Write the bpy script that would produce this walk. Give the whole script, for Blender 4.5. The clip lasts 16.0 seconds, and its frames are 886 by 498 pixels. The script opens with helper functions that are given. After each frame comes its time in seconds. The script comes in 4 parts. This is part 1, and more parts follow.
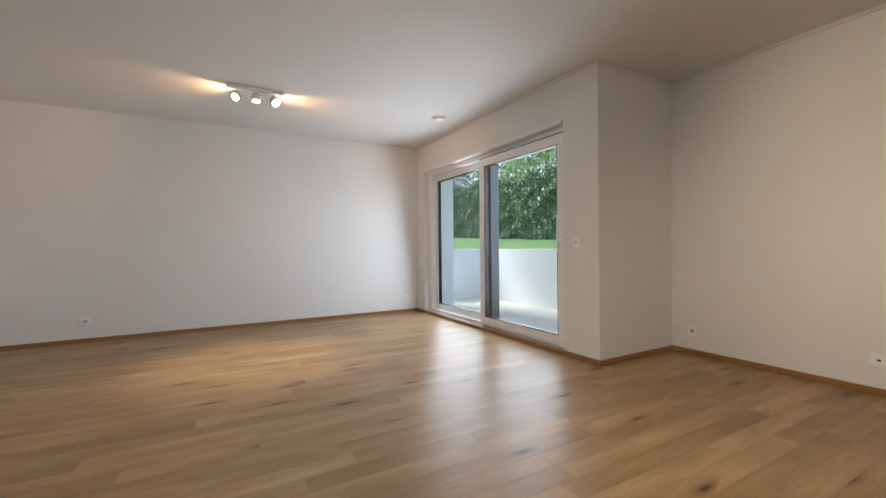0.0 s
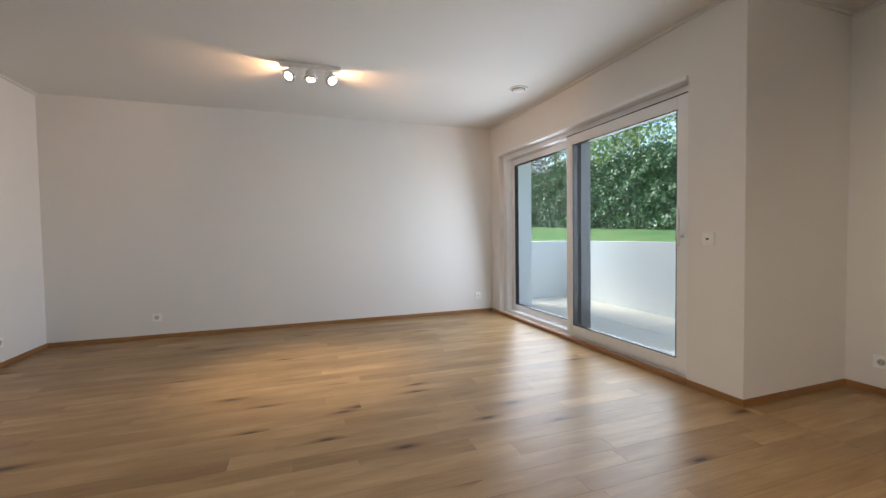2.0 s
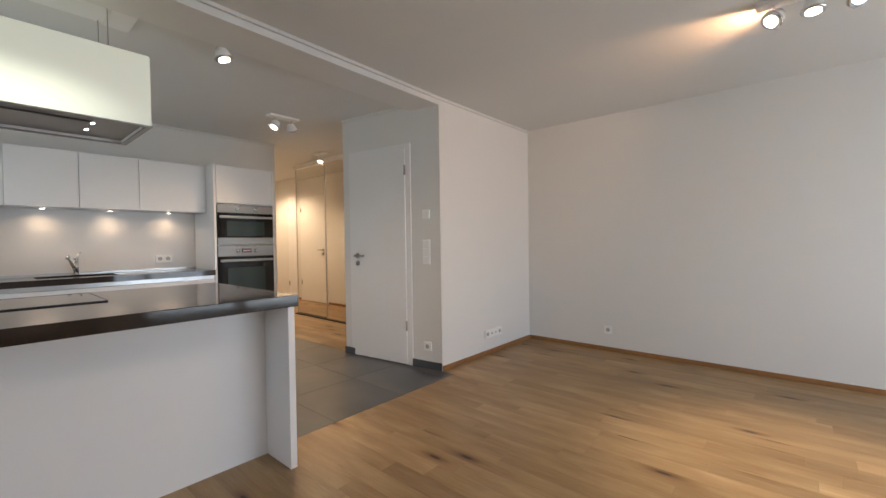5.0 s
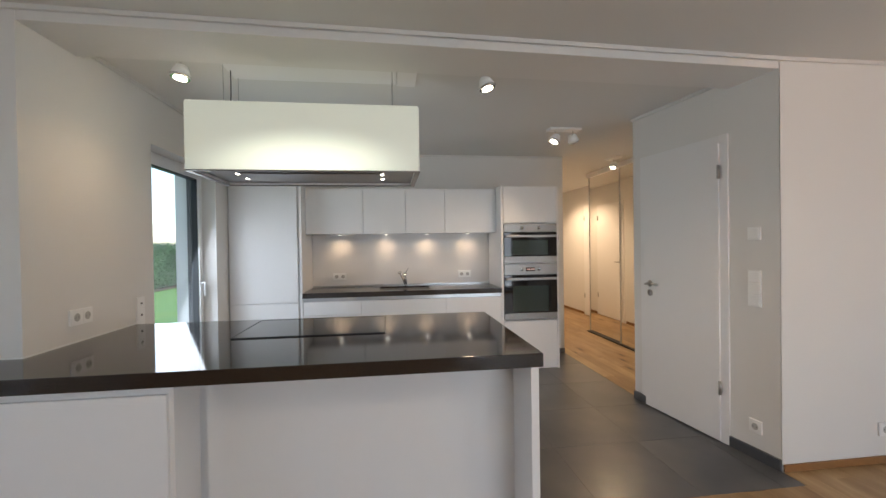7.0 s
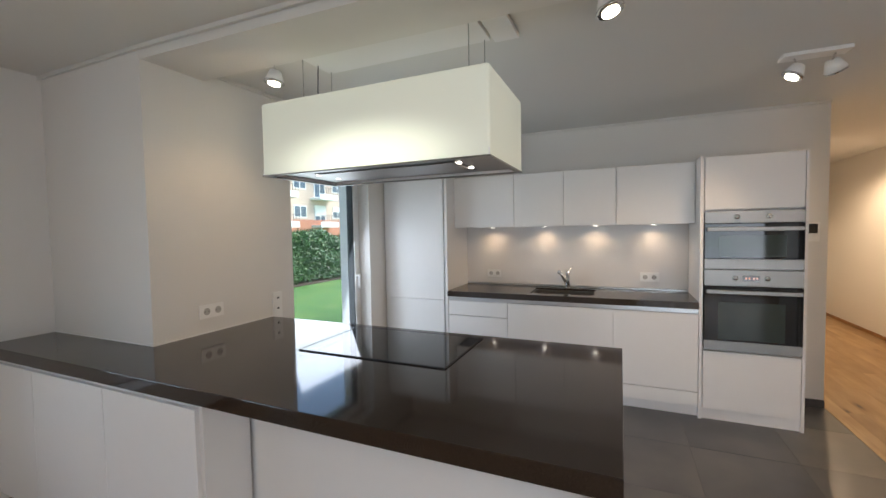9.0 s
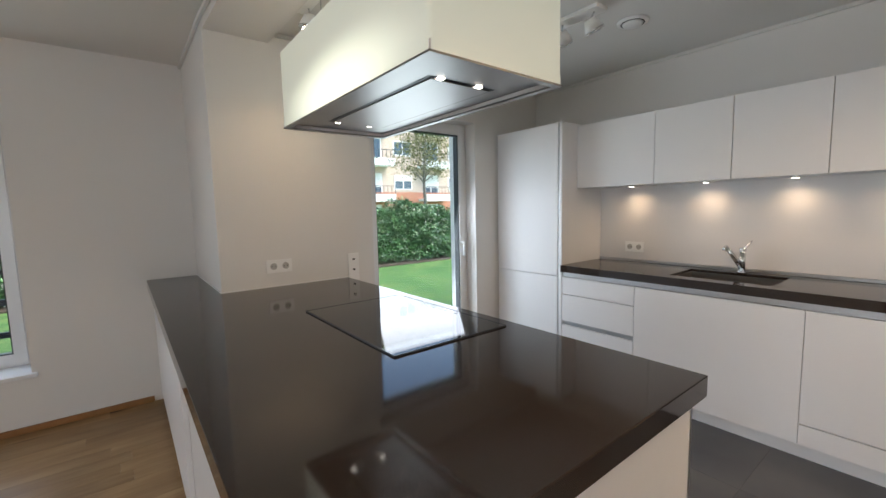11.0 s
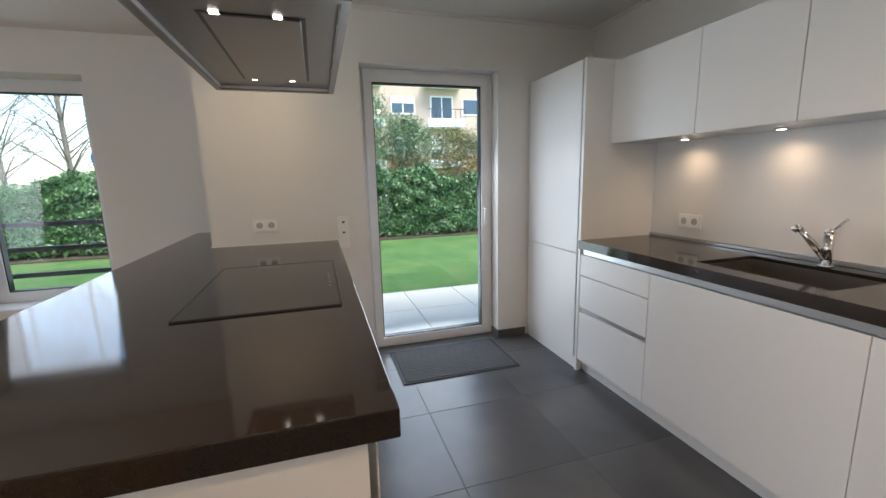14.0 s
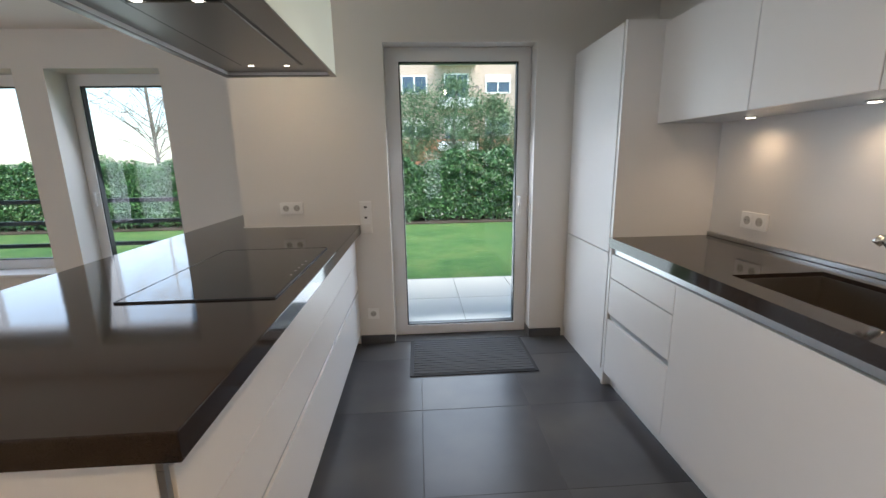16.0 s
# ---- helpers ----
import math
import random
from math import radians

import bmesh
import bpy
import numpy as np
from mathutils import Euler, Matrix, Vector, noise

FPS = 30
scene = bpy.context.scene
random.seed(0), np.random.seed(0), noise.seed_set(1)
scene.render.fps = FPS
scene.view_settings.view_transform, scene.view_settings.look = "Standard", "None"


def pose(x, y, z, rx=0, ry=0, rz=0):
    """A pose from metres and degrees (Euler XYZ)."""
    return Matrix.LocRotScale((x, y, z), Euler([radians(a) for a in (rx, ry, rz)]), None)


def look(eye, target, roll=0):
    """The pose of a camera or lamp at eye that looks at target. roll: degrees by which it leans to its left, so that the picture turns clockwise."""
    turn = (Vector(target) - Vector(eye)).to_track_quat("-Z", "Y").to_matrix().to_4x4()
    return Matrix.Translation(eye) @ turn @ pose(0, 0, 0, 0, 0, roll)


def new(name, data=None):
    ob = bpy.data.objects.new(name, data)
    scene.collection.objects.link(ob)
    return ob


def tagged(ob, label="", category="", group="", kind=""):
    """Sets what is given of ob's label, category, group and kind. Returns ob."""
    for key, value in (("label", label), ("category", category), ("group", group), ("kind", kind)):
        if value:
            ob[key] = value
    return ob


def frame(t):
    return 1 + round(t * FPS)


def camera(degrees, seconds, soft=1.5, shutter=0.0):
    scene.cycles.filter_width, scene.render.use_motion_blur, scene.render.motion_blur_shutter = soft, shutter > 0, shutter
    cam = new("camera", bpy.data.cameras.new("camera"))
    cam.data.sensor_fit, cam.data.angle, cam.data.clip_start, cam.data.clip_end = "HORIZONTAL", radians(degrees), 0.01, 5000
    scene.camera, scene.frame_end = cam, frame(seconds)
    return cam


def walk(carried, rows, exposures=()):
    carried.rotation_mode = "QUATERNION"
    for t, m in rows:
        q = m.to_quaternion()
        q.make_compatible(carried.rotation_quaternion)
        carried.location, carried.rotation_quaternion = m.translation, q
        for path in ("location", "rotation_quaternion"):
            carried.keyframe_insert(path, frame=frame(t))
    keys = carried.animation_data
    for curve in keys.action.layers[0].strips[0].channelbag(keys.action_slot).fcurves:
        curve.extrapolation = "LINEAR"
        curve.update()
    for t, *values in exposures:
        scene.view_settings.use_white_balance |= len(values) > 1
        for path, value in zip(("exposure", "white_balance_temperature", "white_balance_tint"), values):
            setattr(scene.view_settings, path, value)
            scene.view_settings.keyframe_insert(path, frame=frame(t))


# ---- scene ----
cam = camera(94.8, 16.0)
PATH = [
    (0, (-0.084, 0.35, 0.959), (0.894, 2.095, 0.946), -0.6),
    (0.5, (-0.043, 0.452, 0.964), (0.898, 2.216, 0.934), -0.6),
    (1, (0.028, 0.626, 0.997), (0.918, 2.416, 0.931), -0.7),
    (1.5, (0.092, 0.783, 1.002), (0.926, 2.599, 0.934), -0.7),
    (2, (0.145, 0.92, 1.028), (0.808, 2.806, 0.96), -0.8),
    (2.5, (0.191, 1.007, 1.042), (0.527, 2.978, 0.981), -0.8),
    (3, (0.213, 1.138, 1.071), (0.205, 3.136, 1.003), -0.9),
    (3.5, (0.24, 1.269, 1.107), (-0.086, 3.241, 1.036), -1.1),
    (4, (0.254, 1.402, 1.129), (-0.386, 3.295, 1.065), -0.9),
    (4.5, (0.257, 1.501, 1.134), (-0.732, 3.239, 1.091), -0.9),
    (5, (0.197, 1.585, 1.156), (-1.113, 3.096, 1.117), -0.8),
    (7.5, (-0.184, 2.197, 1.412), (-2.183, 2.173, 1.381), -1.0),
    (8, (-0.337, 2.375, 1.457), (-2.318, 2.106, 1.404), -1.2),
    (8.5, (-0.529, 2.532, 1.482), (-2.452, 1.988, 1.411), -1.1),
    (11, (-1.636, 3.071, 1.355), (-2.862, 1.504, 1.156), -1.3),
    (11.5, (-1.824, 3.155, 1.362), (-2.829, 1.44, 1.141), -1.4),
    (12, (-2.029, 3.233, 1.349), (-2.786, 1.396, 1.116), -1.4),
    (12.5, (-2.217, 3.257, 1.346), (-2.849, 1.379, 1.078), -1.5),
    (13, (-2.396, 3.283, 1.324), (-2.98, 1.393, 1.028), -1.3),
    (13.5, (-2.566, 3.309, 1.308), (-3.139, 1.42, 0.982), -1.4),
    (14, (-2.725, 3.356, 1.307), (-3.296, 1.471, 0.96), -1.3),
    (14.5, (-2.848, 3.366, 1.296), (-3.409, 1.481, 0.936), -1.1),
    (15, (-2.998, 3.332, 1.297), (-3.487, 1.433, 0.9), -1.0),
    (15.5, (-3.136, 3.296, 1.312), (-3.488, 1.374, 0.883), -1.2),
    (16, (-3.253, 3.296, 1.324), (-3.366, 1.345, 0.898), -1.0),
]
walk(cam, [(t, look(eye, target, roll)) for t, eye, target, roll in PATH], [(0.0, 1.58), (3.0, 1.5), (4.0, 1.52), (5.0, 1.68), (7.5, 1.66), (11.0, 1.72), (14.0, 1.66), (16.0, 1.57)])

# ---- world, sun and large lights ----
world = bpy.data.worlds.new("sky")
scene.world = world
world.use_nodes = True
wn = world.node_tree.nodes
sky = wn.new("ShaderNodeTexSky")
sky.sky_type = "NISHITA"
sky.sun_disc = False
sky.sun_elevation = radians(56.5)
sky.sun_rotation = radians(324.5)
sky.air_density = 1.0
sky.dust_density = 1.2
sky.ozone_density = 1.0
wn["Background"].inputs["Strength"].default_value = 0.15
world.node_tree.links.new(sky.outputs["Color"], wn["Background"].inputs["Color"])
sun_data = bpy.data.lights.new("sun", "SUN")
sun_data.energy = 2.3
sun_data.angle = radians(45)
sun_data.color = (1.0, 0.95, 0.88)
sun = new("sun", sun_data)
sun.matrix_world = look((-5, 7, 13), (0, 0, 0))


def area_light(name, eye, target, w, h, watts, colour):
    d = bpy.data.lights.new(name, "AREA")
    d.shape, d.size, d.size_y, d.energy, d.color = "RECTANGLE", w, h, watts, colour
    o = new(name, d)
    o.matrix_world = look(eye, target)
    return o


def spot_light(name, eye, target, watts, degrees, colour, blend=0.5, radius=0.03):
    d = bpy.data.lights.new(name, "SPOT")
    d.energy, d.spot_size, d.spot_blend, d.shadow_soft_size, d.color = watts, radians(degrees), blend, radius, colour
    o = new(name, d)
    o.matrix_world = look(eye, target)
    return o


DAY = (0.80, 0.87, 1.0)
area_light("daylight_terrace", (2.93, 4.25, 1.05), (-1.4, 2.9, 0.45), 2.4, 1.8, 23, DAY)
area_light("daylight_kitchen", (-3.55, 0.14, 0.85), (-3.55, 3.0, -0.2), 0.8, 1.5, 5.0, DAY)
area_light("daylight_window", (-0.65, -0.74, 1.25), (-0.65, 3.0, 0.3), 0.75, 1.5, 1.9, DAY)
area_light("daylight_window", (0.51, -0.74, 1.25), (0.51, 3.0, 0.3), 0.75, 1.5, 1.9, DAY)


# ---- materials ----
def make_material(name):
    m = bpy.data.materials.new(name)
    m.use_nodes = True
    t = m.node_tree
    return m, t.nodes, t.links, t.nodes["Principled BSDF"]


def ramp(nodes, links, source, stops):
    r = nodes.new("ShaderNodeValToRGB")
    while len(r.color_ramp.elements) < len(stops):
        r.color_ramp.elements.new(0.5)
    for e, (p, c) in zip(r.color_ramp.elements, stops):
        e.position, e.color = p, (*c, 1)
    links.new(source, r.inputs["Fac"])
    return r.outputs["Color"]


def noise_tex(nodes, links, scale, detail=4, rough=0.55, vector=None):
    n = nodes.new("ShaderNodeTexNoise")
    n.inputs["Scale"].default_value = scale
    n.inputs["Detail"].default_value = detail
    n.inputs["Roughness"].default_value = rough
    if vector is not None:
        links.new(vector, n.inputs["Vector"])
    return n.outputs["Fac"]


def coords(nodes, links, kind="Object", scale=(1, 1, 1)):
    c = nodes.new("ShaderNodeTexCoord")
    mp = nodes.new("ShaderNodeMapping")
    mp.inputs["Scale"].default_value = scale
    links.new(c.outputs[kind], mp.inputs["Vector"])
    return mp.outputs["Vector"]


def bump(nodes, links, bsdf, height, strength, distance=0.002):
    b = nodes.new("ShaderNodeBump")
    b.inputs["Strength"].default_value = strength
    b.inputs["Distance"].default_value = distance
    links.new(height, b.inputs["Height"])
    links.new(b.outputs["Normal"], bsdf.inputs["Normal"])


def plain(name, colour, rough=0.5, metal=0.0, vary=0.06, grain=60, relief=0.05, coat=0.0):
    """A surface with slight variation of tone and roughness at two scales."""
    m, n, l, b = make_material(name)
    v = coords(n, l, "Object")
    big, small = noise_tex(n, l, 1.7, 3, 0.5, v), noise_tex(n, l, grain, 5, 0.6, v)
    mix = n.new("ShaderNodeMath")
    mix.operation = "ADD"
    l.new(big, mix.inputs[0]), l.new(small, mix.inputs[1])
    half = n.new("ShaderNodeMath")
    half.operation = "MULTIPLY"
    half.inputs[1].default_value = 0.5
    l.new(mix.outputs[0], half.inputs[0])
    lo = tuple(c * (1 - vary) for c in colour)
    hi = tuple(min(1, c * (1 + vary)) for c in colour)
    l.new(ramp(n, l, half.outputs[0], [(0.3, lo), (0.7, hi)]), b.inputs["Base Color"])
    r = n.new("ShaderNodeMapRange")
    r.inputs["To Min"].default_value = max(0.02, rough * 0.85)
    r.inputs["To Max"].default_value = min(1, rough * 1.15)
    l.new(half.outputs[0], r.inputs["Value"])
    l.new(r.outputs["Result"], b.inputs["Roughness"])
    b.inputs["Metallic"].default_value = metal
    b.inputs["Coat Weight"].default_value = coat
    b.inputs["Coat Roughness"].default_value = 0.1
    if relief:
        bump(n, l, b, small, relief)
    return m


def glow(name, colour, strength):
    m, n, l, b = make_material(name)
    b.inputs["Base Color"].default_value = (0.8, 0.8, 0.8, 1)
    b.inputs["Emission Color"].default_value = (*colour, 1)
    b.inputs["Emission Strength"].default_value = strength
    return m


WALL = plain("wall_paint", (0.765, 0.75, 0.722), 0.62, vary=0.015, grain=240, relief=0.12)
CEIL = plain("ceiling_paint", (0.72, 0.71, 0.68), 0.75, vary=0.012, grain=200, relief=0.08)
LACQUER = plain("white_lacquer", (0.82, 0.812, 0.805), 0.33, vary=0.01, grain=15, relief=0.0)
PVC = plain("white_pvc", (0.80, 0.805, 0.81), 0.3, vary=0.012, grain=20, relief=0.0)
PLASTIC = plain("white_plastic", (0.87, 0.865, 0.85), 0.3, vary=0.01, grain=30, relief=0.0)
DARKHOLE = plain("dark_plastic", (0.02, 0.02, 0.02), 0.4)
GASKET = plain("black_gasket", (0.012, 0.014, 0.018), 0.45)
ALU = plain("brushed_aluminium", (0.55, 0.56, 0.57), 0.32, 1.0, 0.05, 90, 0.02)
CHROME = plain("chrome", (0.72, 0.72, 0.72), 0.09, 1.0, 0.02, 40, 0.0)
BLACKGLASS = plain("black_glass", (0.006, 0.006, 0.007), 0.04, 0.0, 0.1, 20, 0.0)
OVENGLASS = plain("tinted_oven_glass", (0.03, 0.045, 0.042), 0.05, 0.0, 0.1, 8, 0.0)
RUBBER = plain("rubber_edge", (0.025, 0.025, 0.028), 0.7, vary=0.2)
RENDERW = plain("exterior_render", (0.74, 0.77, 0.78), 0.85, vary=0.05, grain=120, relief=0.25)
RAILPAINT = plain("anthracite_paint", (0.03, 0.034, 0.04), 0.4, 0.3)


def steel_material():
    m, n, l, b = make_material("brushed_steel")
    v = coords(n, l, "Object", (300, 6, 300))
    f = noise_tex(n, l, 1.0, 4, 0.6, v)
    l.new(ramp(n, l, f, [(0.3, (0.40, 0.392, 0.38)), (0.7, (0.46, 0.452, 0.44))]), b.inputs["Base Color"])
    b.inputs["Metallic"].default_value = 1.0
    r = n.new("ShaderNodeMapRange")
    r.inputs["To Min"].default_value, r.inputs["To Max"].default_value = 0.25, 0.42
    l.new(f, r.inputs["Value"]), l.new(r.outputs["Result"], b.inputs["Roughness"])
    return m


STEEL = steel_material()
OVENSTEEL = plain("satin_steel", (0.27, 0.262, 0.25), 0.38, 1.0, 0.06, 140, 0.02)
SINKSTEEL = plain("satin_sink_steel", (0.36, 0.34, 0.315), 0.36, 1.0, 0.06, 120, 0.02)


def stone_material():
    """Polished dark brown engineered stone with fine flecks."""
    m, n, l, b = make_material("dark_polished_stone")
    v = coords(n, l, "Object")
    f = noise_tex(n, l, 420, 3, 0.7, v)
    g = noise_tex(n, l, 3, 4, 0.5, v)
    base = ramp(n, l, f, [(0.35, (0.018, 0.0125, 0.010)), (0.62, (0.033, 0.0235, 0.019)), (0.75, (0.056, 0.042, 0.035))])
    l.new(base, b.inputs["Base Color"])
    r = n.new("ShaderNodeMapRange")
    r.inputs["To Min"].default_value, r.inputs["To Max"].default_value = 0.05, 0.09
    l.new(g, r.inputs["Value"]), l.new(r.outputs["Result"], b.inputs["Roughness"])
    b.inputs["IOR"].default_value = 1.52
    return m


STONE = stone_material()


def oak_material(name, dark=1.0, rough=0.34):
    """Oiled oak, the grain along the piece's x; each board has its own tone."""
    m, n, l, b = make_material(name)
    info = n.new("ShaderNodeObjectInfo")
    tc = n.new("ShaderNodeTexCoord")
    off = n.new("ShaderNodeVectorMath")
    off.operation = "SCALE"
    comb = n.new("ShaderNodeCombineXYZ")
    l.new(info.outputs["Random"], comb.inputs[0]), l.new(info.outputs["Random"], comb.inputs[1])
    l.new(comb.outputs[0], off.inputs[0])
    off.inputs["Scale"].default_value = 37.0
    add = n.new("ShaderNodeVectorMath")
    l.new(tc.outputs["Object"], add.inputs[0]), l.new(off.outputs[0], add.inputs[1])

    def mapped(sx, sy):
        mp = n.new("ShaderNodeMapping")
        mp.inputs["Scale"].default_value = (sx, sy, sy)
        l.new(add.outputs[0], mp.inputs["Vector"])
        return mp.outputs["Vector"]

    fine = noise_tex(n, l, 1.0, 5, 0.65, mapped(5, 110))
    broad = noise_tex(n, l, 1.0, 5, 0.6, mapped(1.6, 8))
    cloud = noise_tex(n, l, 1.0, 3, 0.5, mapped(2.2, 4.5))
    k = dark
    tone = ramp(n, l, broad, [(0.28, (0.275 * k, 0.163 * k, 0.070 * k)), (0.5, (0.36 * k, 0.232 * k, 0.112 * k)), (0.72, (0.47 * k, 0.325 * k, 0.172 * k))])
    grain = ramp(n, l, fine, [(0.35, (0.80, 0.77, 0.73)), (0.6, (1, 1, 1))])
    mul = n.new("ShaderNodeMixRGB")
    mul.blend_type, mul.inputs["Fac"].default_value = "MULTIPLY", 0.7
    l.new(tone, mul.inputs["Color1"]), l.new(grain, mul.inputs["Color2"])
    vor = n.new("ShaderNodeTexVoronoi")
    vor.voronoi_dimensions = "2D"
    vor.inputs["Scale"].default_value = 1.0
    l.new(mapped(1.9, 6.5), vor.inputs["Vector"])
    sep = n.new("ShaderNodeSeparateColor")
    l.new(vor.outputs["Color"], sep.inputs[0])
    few = n.new("ShaderNodeMath")
    few.operation, few.inputs[1].default_value = "GREATER_THAN", 0.80
    l.new(sep.outputs[0], few.inputs[0])
    spot = ramp(n, l, vor.outputs["Distance"], [(0.045, (0.10, 0.06, 0.035)), (0.085, (0.50, 0.40, 0.30)), (0.22, (0.90, 0.86, 0.82)), (0.38, (1, 1, 1))])
    mul2 = n.new("ShaderNodeMixRGB")
    mul2.blend_type = "MULTIPLY"
    l.new(few.outputs[0], mul2.inputs["Fac"])
    l.new(mul.outputs[0], mul2.inputs["Color1"]), l.new(spot, mul2.inputs["Color2"])
    each = ramp(n, l, info.outputs["Random"], [(0.0, (0.78, 0.75, 0.71)), (0.25, (0.92, 0.90, 0.87)), (0.7, (1.0, 0.99, 0.97)), (1.0, (1.16, 1.17, 1.18))])
    mul3 = n.new("ShaderNodeMixRGB")
    mul3.blend_type, mul3.inputs["Fac"].default_value = "MULTIPLY", 1.0
    l.new(mul2.outputs[0], mul3.inputs["Color1"]), l.new(each, mul3.inputs["Color2"])
    l.new(mul3.outputs[0], b.inputs["Base Color"])
    r = n.new("ShaderNodeMapRange")
    r.inputs["To Min"].default_value, r.inputs["To Max"].default_value = rough * 0.8, rough * 1.3
    l.new(cloud, r.inputs["Value"]), l.new(r.outputs["Result"], b.inputs["Roughness"])
    b.inputs["Specular IOR Level"].default_value = 0.36
    bump(n, l, b, fine, 0.12, 0.001)
    return m


OAK = oak_material("oak_plank", dark=0.97, rough=0.34)
OAKTRIM = plain("oak_trim", (0.30, 0.145, 0.052), 0.5, vary=0.18, grain=25, relief=0.05)


def tile_material():
    m, n, l, b = make_material("slate_tile")
    info = n.new("ShaderNodeObjectInfo")
    tc = n.new("ShaderNodeTexCoord")
    comb = n.new("ShaderNodeCombineXYZ")
    l.new(info.outputs["Random"], comb.inputs[2])
    off = n.new("ShaderNodeVectorMath")
    off.operation = "SCALE"
    off.inputs["Scale"].default_value = 23.0
    l.new(comb.outputs[0], off.inputs[0])
    add = n.new("ShaderNodeVectorMath")
    l.new(tc.outputs["Object"], add.inputs[0]), l.new(off.outputs[0], add.inputs[1])
    cloud = noise_tex(n, l, 2.2, 4, 0.45, add.outputs[0])
    fine = noise_tex(n, l, 90, 4, 0.6, add.outputs[0])
    l.new(ramp(n, l, cloud, [(0.28, (0.050, 0.053, 0.060)), (0.5, (0.078, 0.081, 0.088)), (0.62, (0.100, 0.100, 0.101)), (0.75, (0.125, 0.122, 0.118))]), b.inputs["Base Color"])
    r = n.new("ShaderNodeMapRange")
    r.inputs["To Min"].default_value, r.inputs["To Max"].default_value = 0.26, 0.32
    l.new(cloud, r.inputs["Value"]), l.new(r.outputs["Result"], b.inputs["Roughness"])
    bump(n, l, b, fine, 0.08, 0.001)
    return m


TILE = tile_material()
GROUT = plain("grey_grout", (0.085, 0.085, 0.083), 0.9, vary=0.15)
SUBFLOOR = plain("screed", (0.05, 0.045, 0.04), 0.9, vary=0.15)


def pane_material():
    """Clear double glazing: see-through, with a reflection that follows the angle."""
    m, n, l, b = make_material("window_glass")
    n.remove(b)
    clear, gloss, mix, fres = n.new("ShaderNodeBsdfTransparent"), n.new("ShaderNodeBsdfGlossy"), n.new("ShaderNodeMixShader"), n.new("ShaderNodeLayerWeight")
    clear.inputs["Color"].default_value = (0.95, 0.975, 0.97, 1)
    gloss.inputs["Roughness"].default_value = 0.0
    fres.inputs["Blend"].default_value = 0.5
    power, share = n.new("ShaderNodeMath"), n.new("ShaderNodeMapRange")
    power.operation, power.inputs[1].default_value = "POWER", 4.5
    share.inputs["To Min"].default_value, share.inputs["To Max"].default_value = 0.025, 0.65
    l.new(fres.outputs["Facing"], power.inputs[0]), l.new(power.outputs[0], share.inputs["Value"])
    l.new(share.outputs["Result"], mix.inputs[0]), l.new(clear.outputs[0], mix.inputs[1]), l.new(gloss.outputs[0], mix.inputs[2])
    l.new(mix.outputs[0], n["Material Output"].inputs["Surface"])
    return m


GLASS = pane_material()
MIRROR = plain("mirror_glass", (0.88, 0.87, 0.84), 0.02, 1.0, 0.005, 5, 0.0)
LED = glow("led_lens", (1.0, 0.93, 0.82), 3)
BULB = glow("lit_bulb", (1.0, 0.87, 0.66), 6)


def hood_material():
    """Back-lit acrylic: glow painted as emission, brightest at the lower middle of the living room side."""
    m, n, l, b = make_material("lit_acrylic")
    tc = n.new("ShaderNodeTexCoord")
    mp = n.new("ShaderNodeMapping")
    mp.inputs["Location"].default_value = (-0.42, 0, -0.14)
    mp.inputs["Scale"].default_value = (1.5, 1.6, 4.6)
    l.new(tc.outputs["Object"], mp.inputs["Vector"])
    # no tube is modelled; this gradient paints its glow into the emission
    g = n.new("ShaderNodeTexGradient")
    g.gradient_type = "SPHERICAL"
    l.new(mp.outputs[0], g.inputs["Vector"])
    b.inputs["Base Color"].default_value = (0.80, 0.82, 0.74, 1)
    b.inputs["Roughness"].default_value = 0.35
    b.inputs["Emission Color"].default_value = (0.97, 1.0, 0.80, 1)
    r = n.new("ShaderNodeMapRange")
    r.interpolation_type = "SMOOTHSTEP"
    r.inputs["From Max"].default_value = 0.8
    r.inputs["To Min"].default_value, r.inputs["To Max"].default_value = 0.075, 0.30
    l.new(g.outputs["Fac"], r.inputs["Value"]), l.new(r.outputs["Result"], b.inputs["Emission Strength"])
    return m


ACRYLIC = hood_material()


# ---- builders ----
ORIGIN = {}


def box(bm, x0, x1, y0, y1, z0, z1):
    m = Matrix.Translation(((x0 + x1) / 2, (y0 + y1) / 2, (z0 + z1) / 2)) @ Matrix.Diagonal((abs(x1 - x0), abs(y1 - y0), abs(z1 - z0), 1))
    return bmesh.ops.create_cube(bm, size=1, matrix=m)["verts"]


def soft(bm, width=0.003, segments=2):
    bmesh.ops.bevel(bm, geom=list(bm.edges), offset=width, segments=segments, affect="EDGES", profile=0.5)
    return bm


def boxes(*dims, bevel=0.0):
    bm = bmesh.new()
    for d in dims:
        box(bm, *d)
    if bevel:
        soft(bm, bevel)
    return bm


def rod(bm, a, b, r, r2=None, n=16):
    a, b = Vector(a), Vector(b)
    turn = (b - a).to_track_quat("Z", "Y").to_matrix().to_4x4()
    m = Matrix.Translation((a + b) / 2) @ turn
    return bmesh.ops.create_cone(bm, cap_ends=True, segments=n, radius1=r, radius2=r if r2 is None else r2, depth=(b - a).length, matrix=m)["verts"]


def rods(*dims, n=16):
    bm = bmesh.new()
    for d in dims:
        rod(bm, *d, n=n)
    return bm


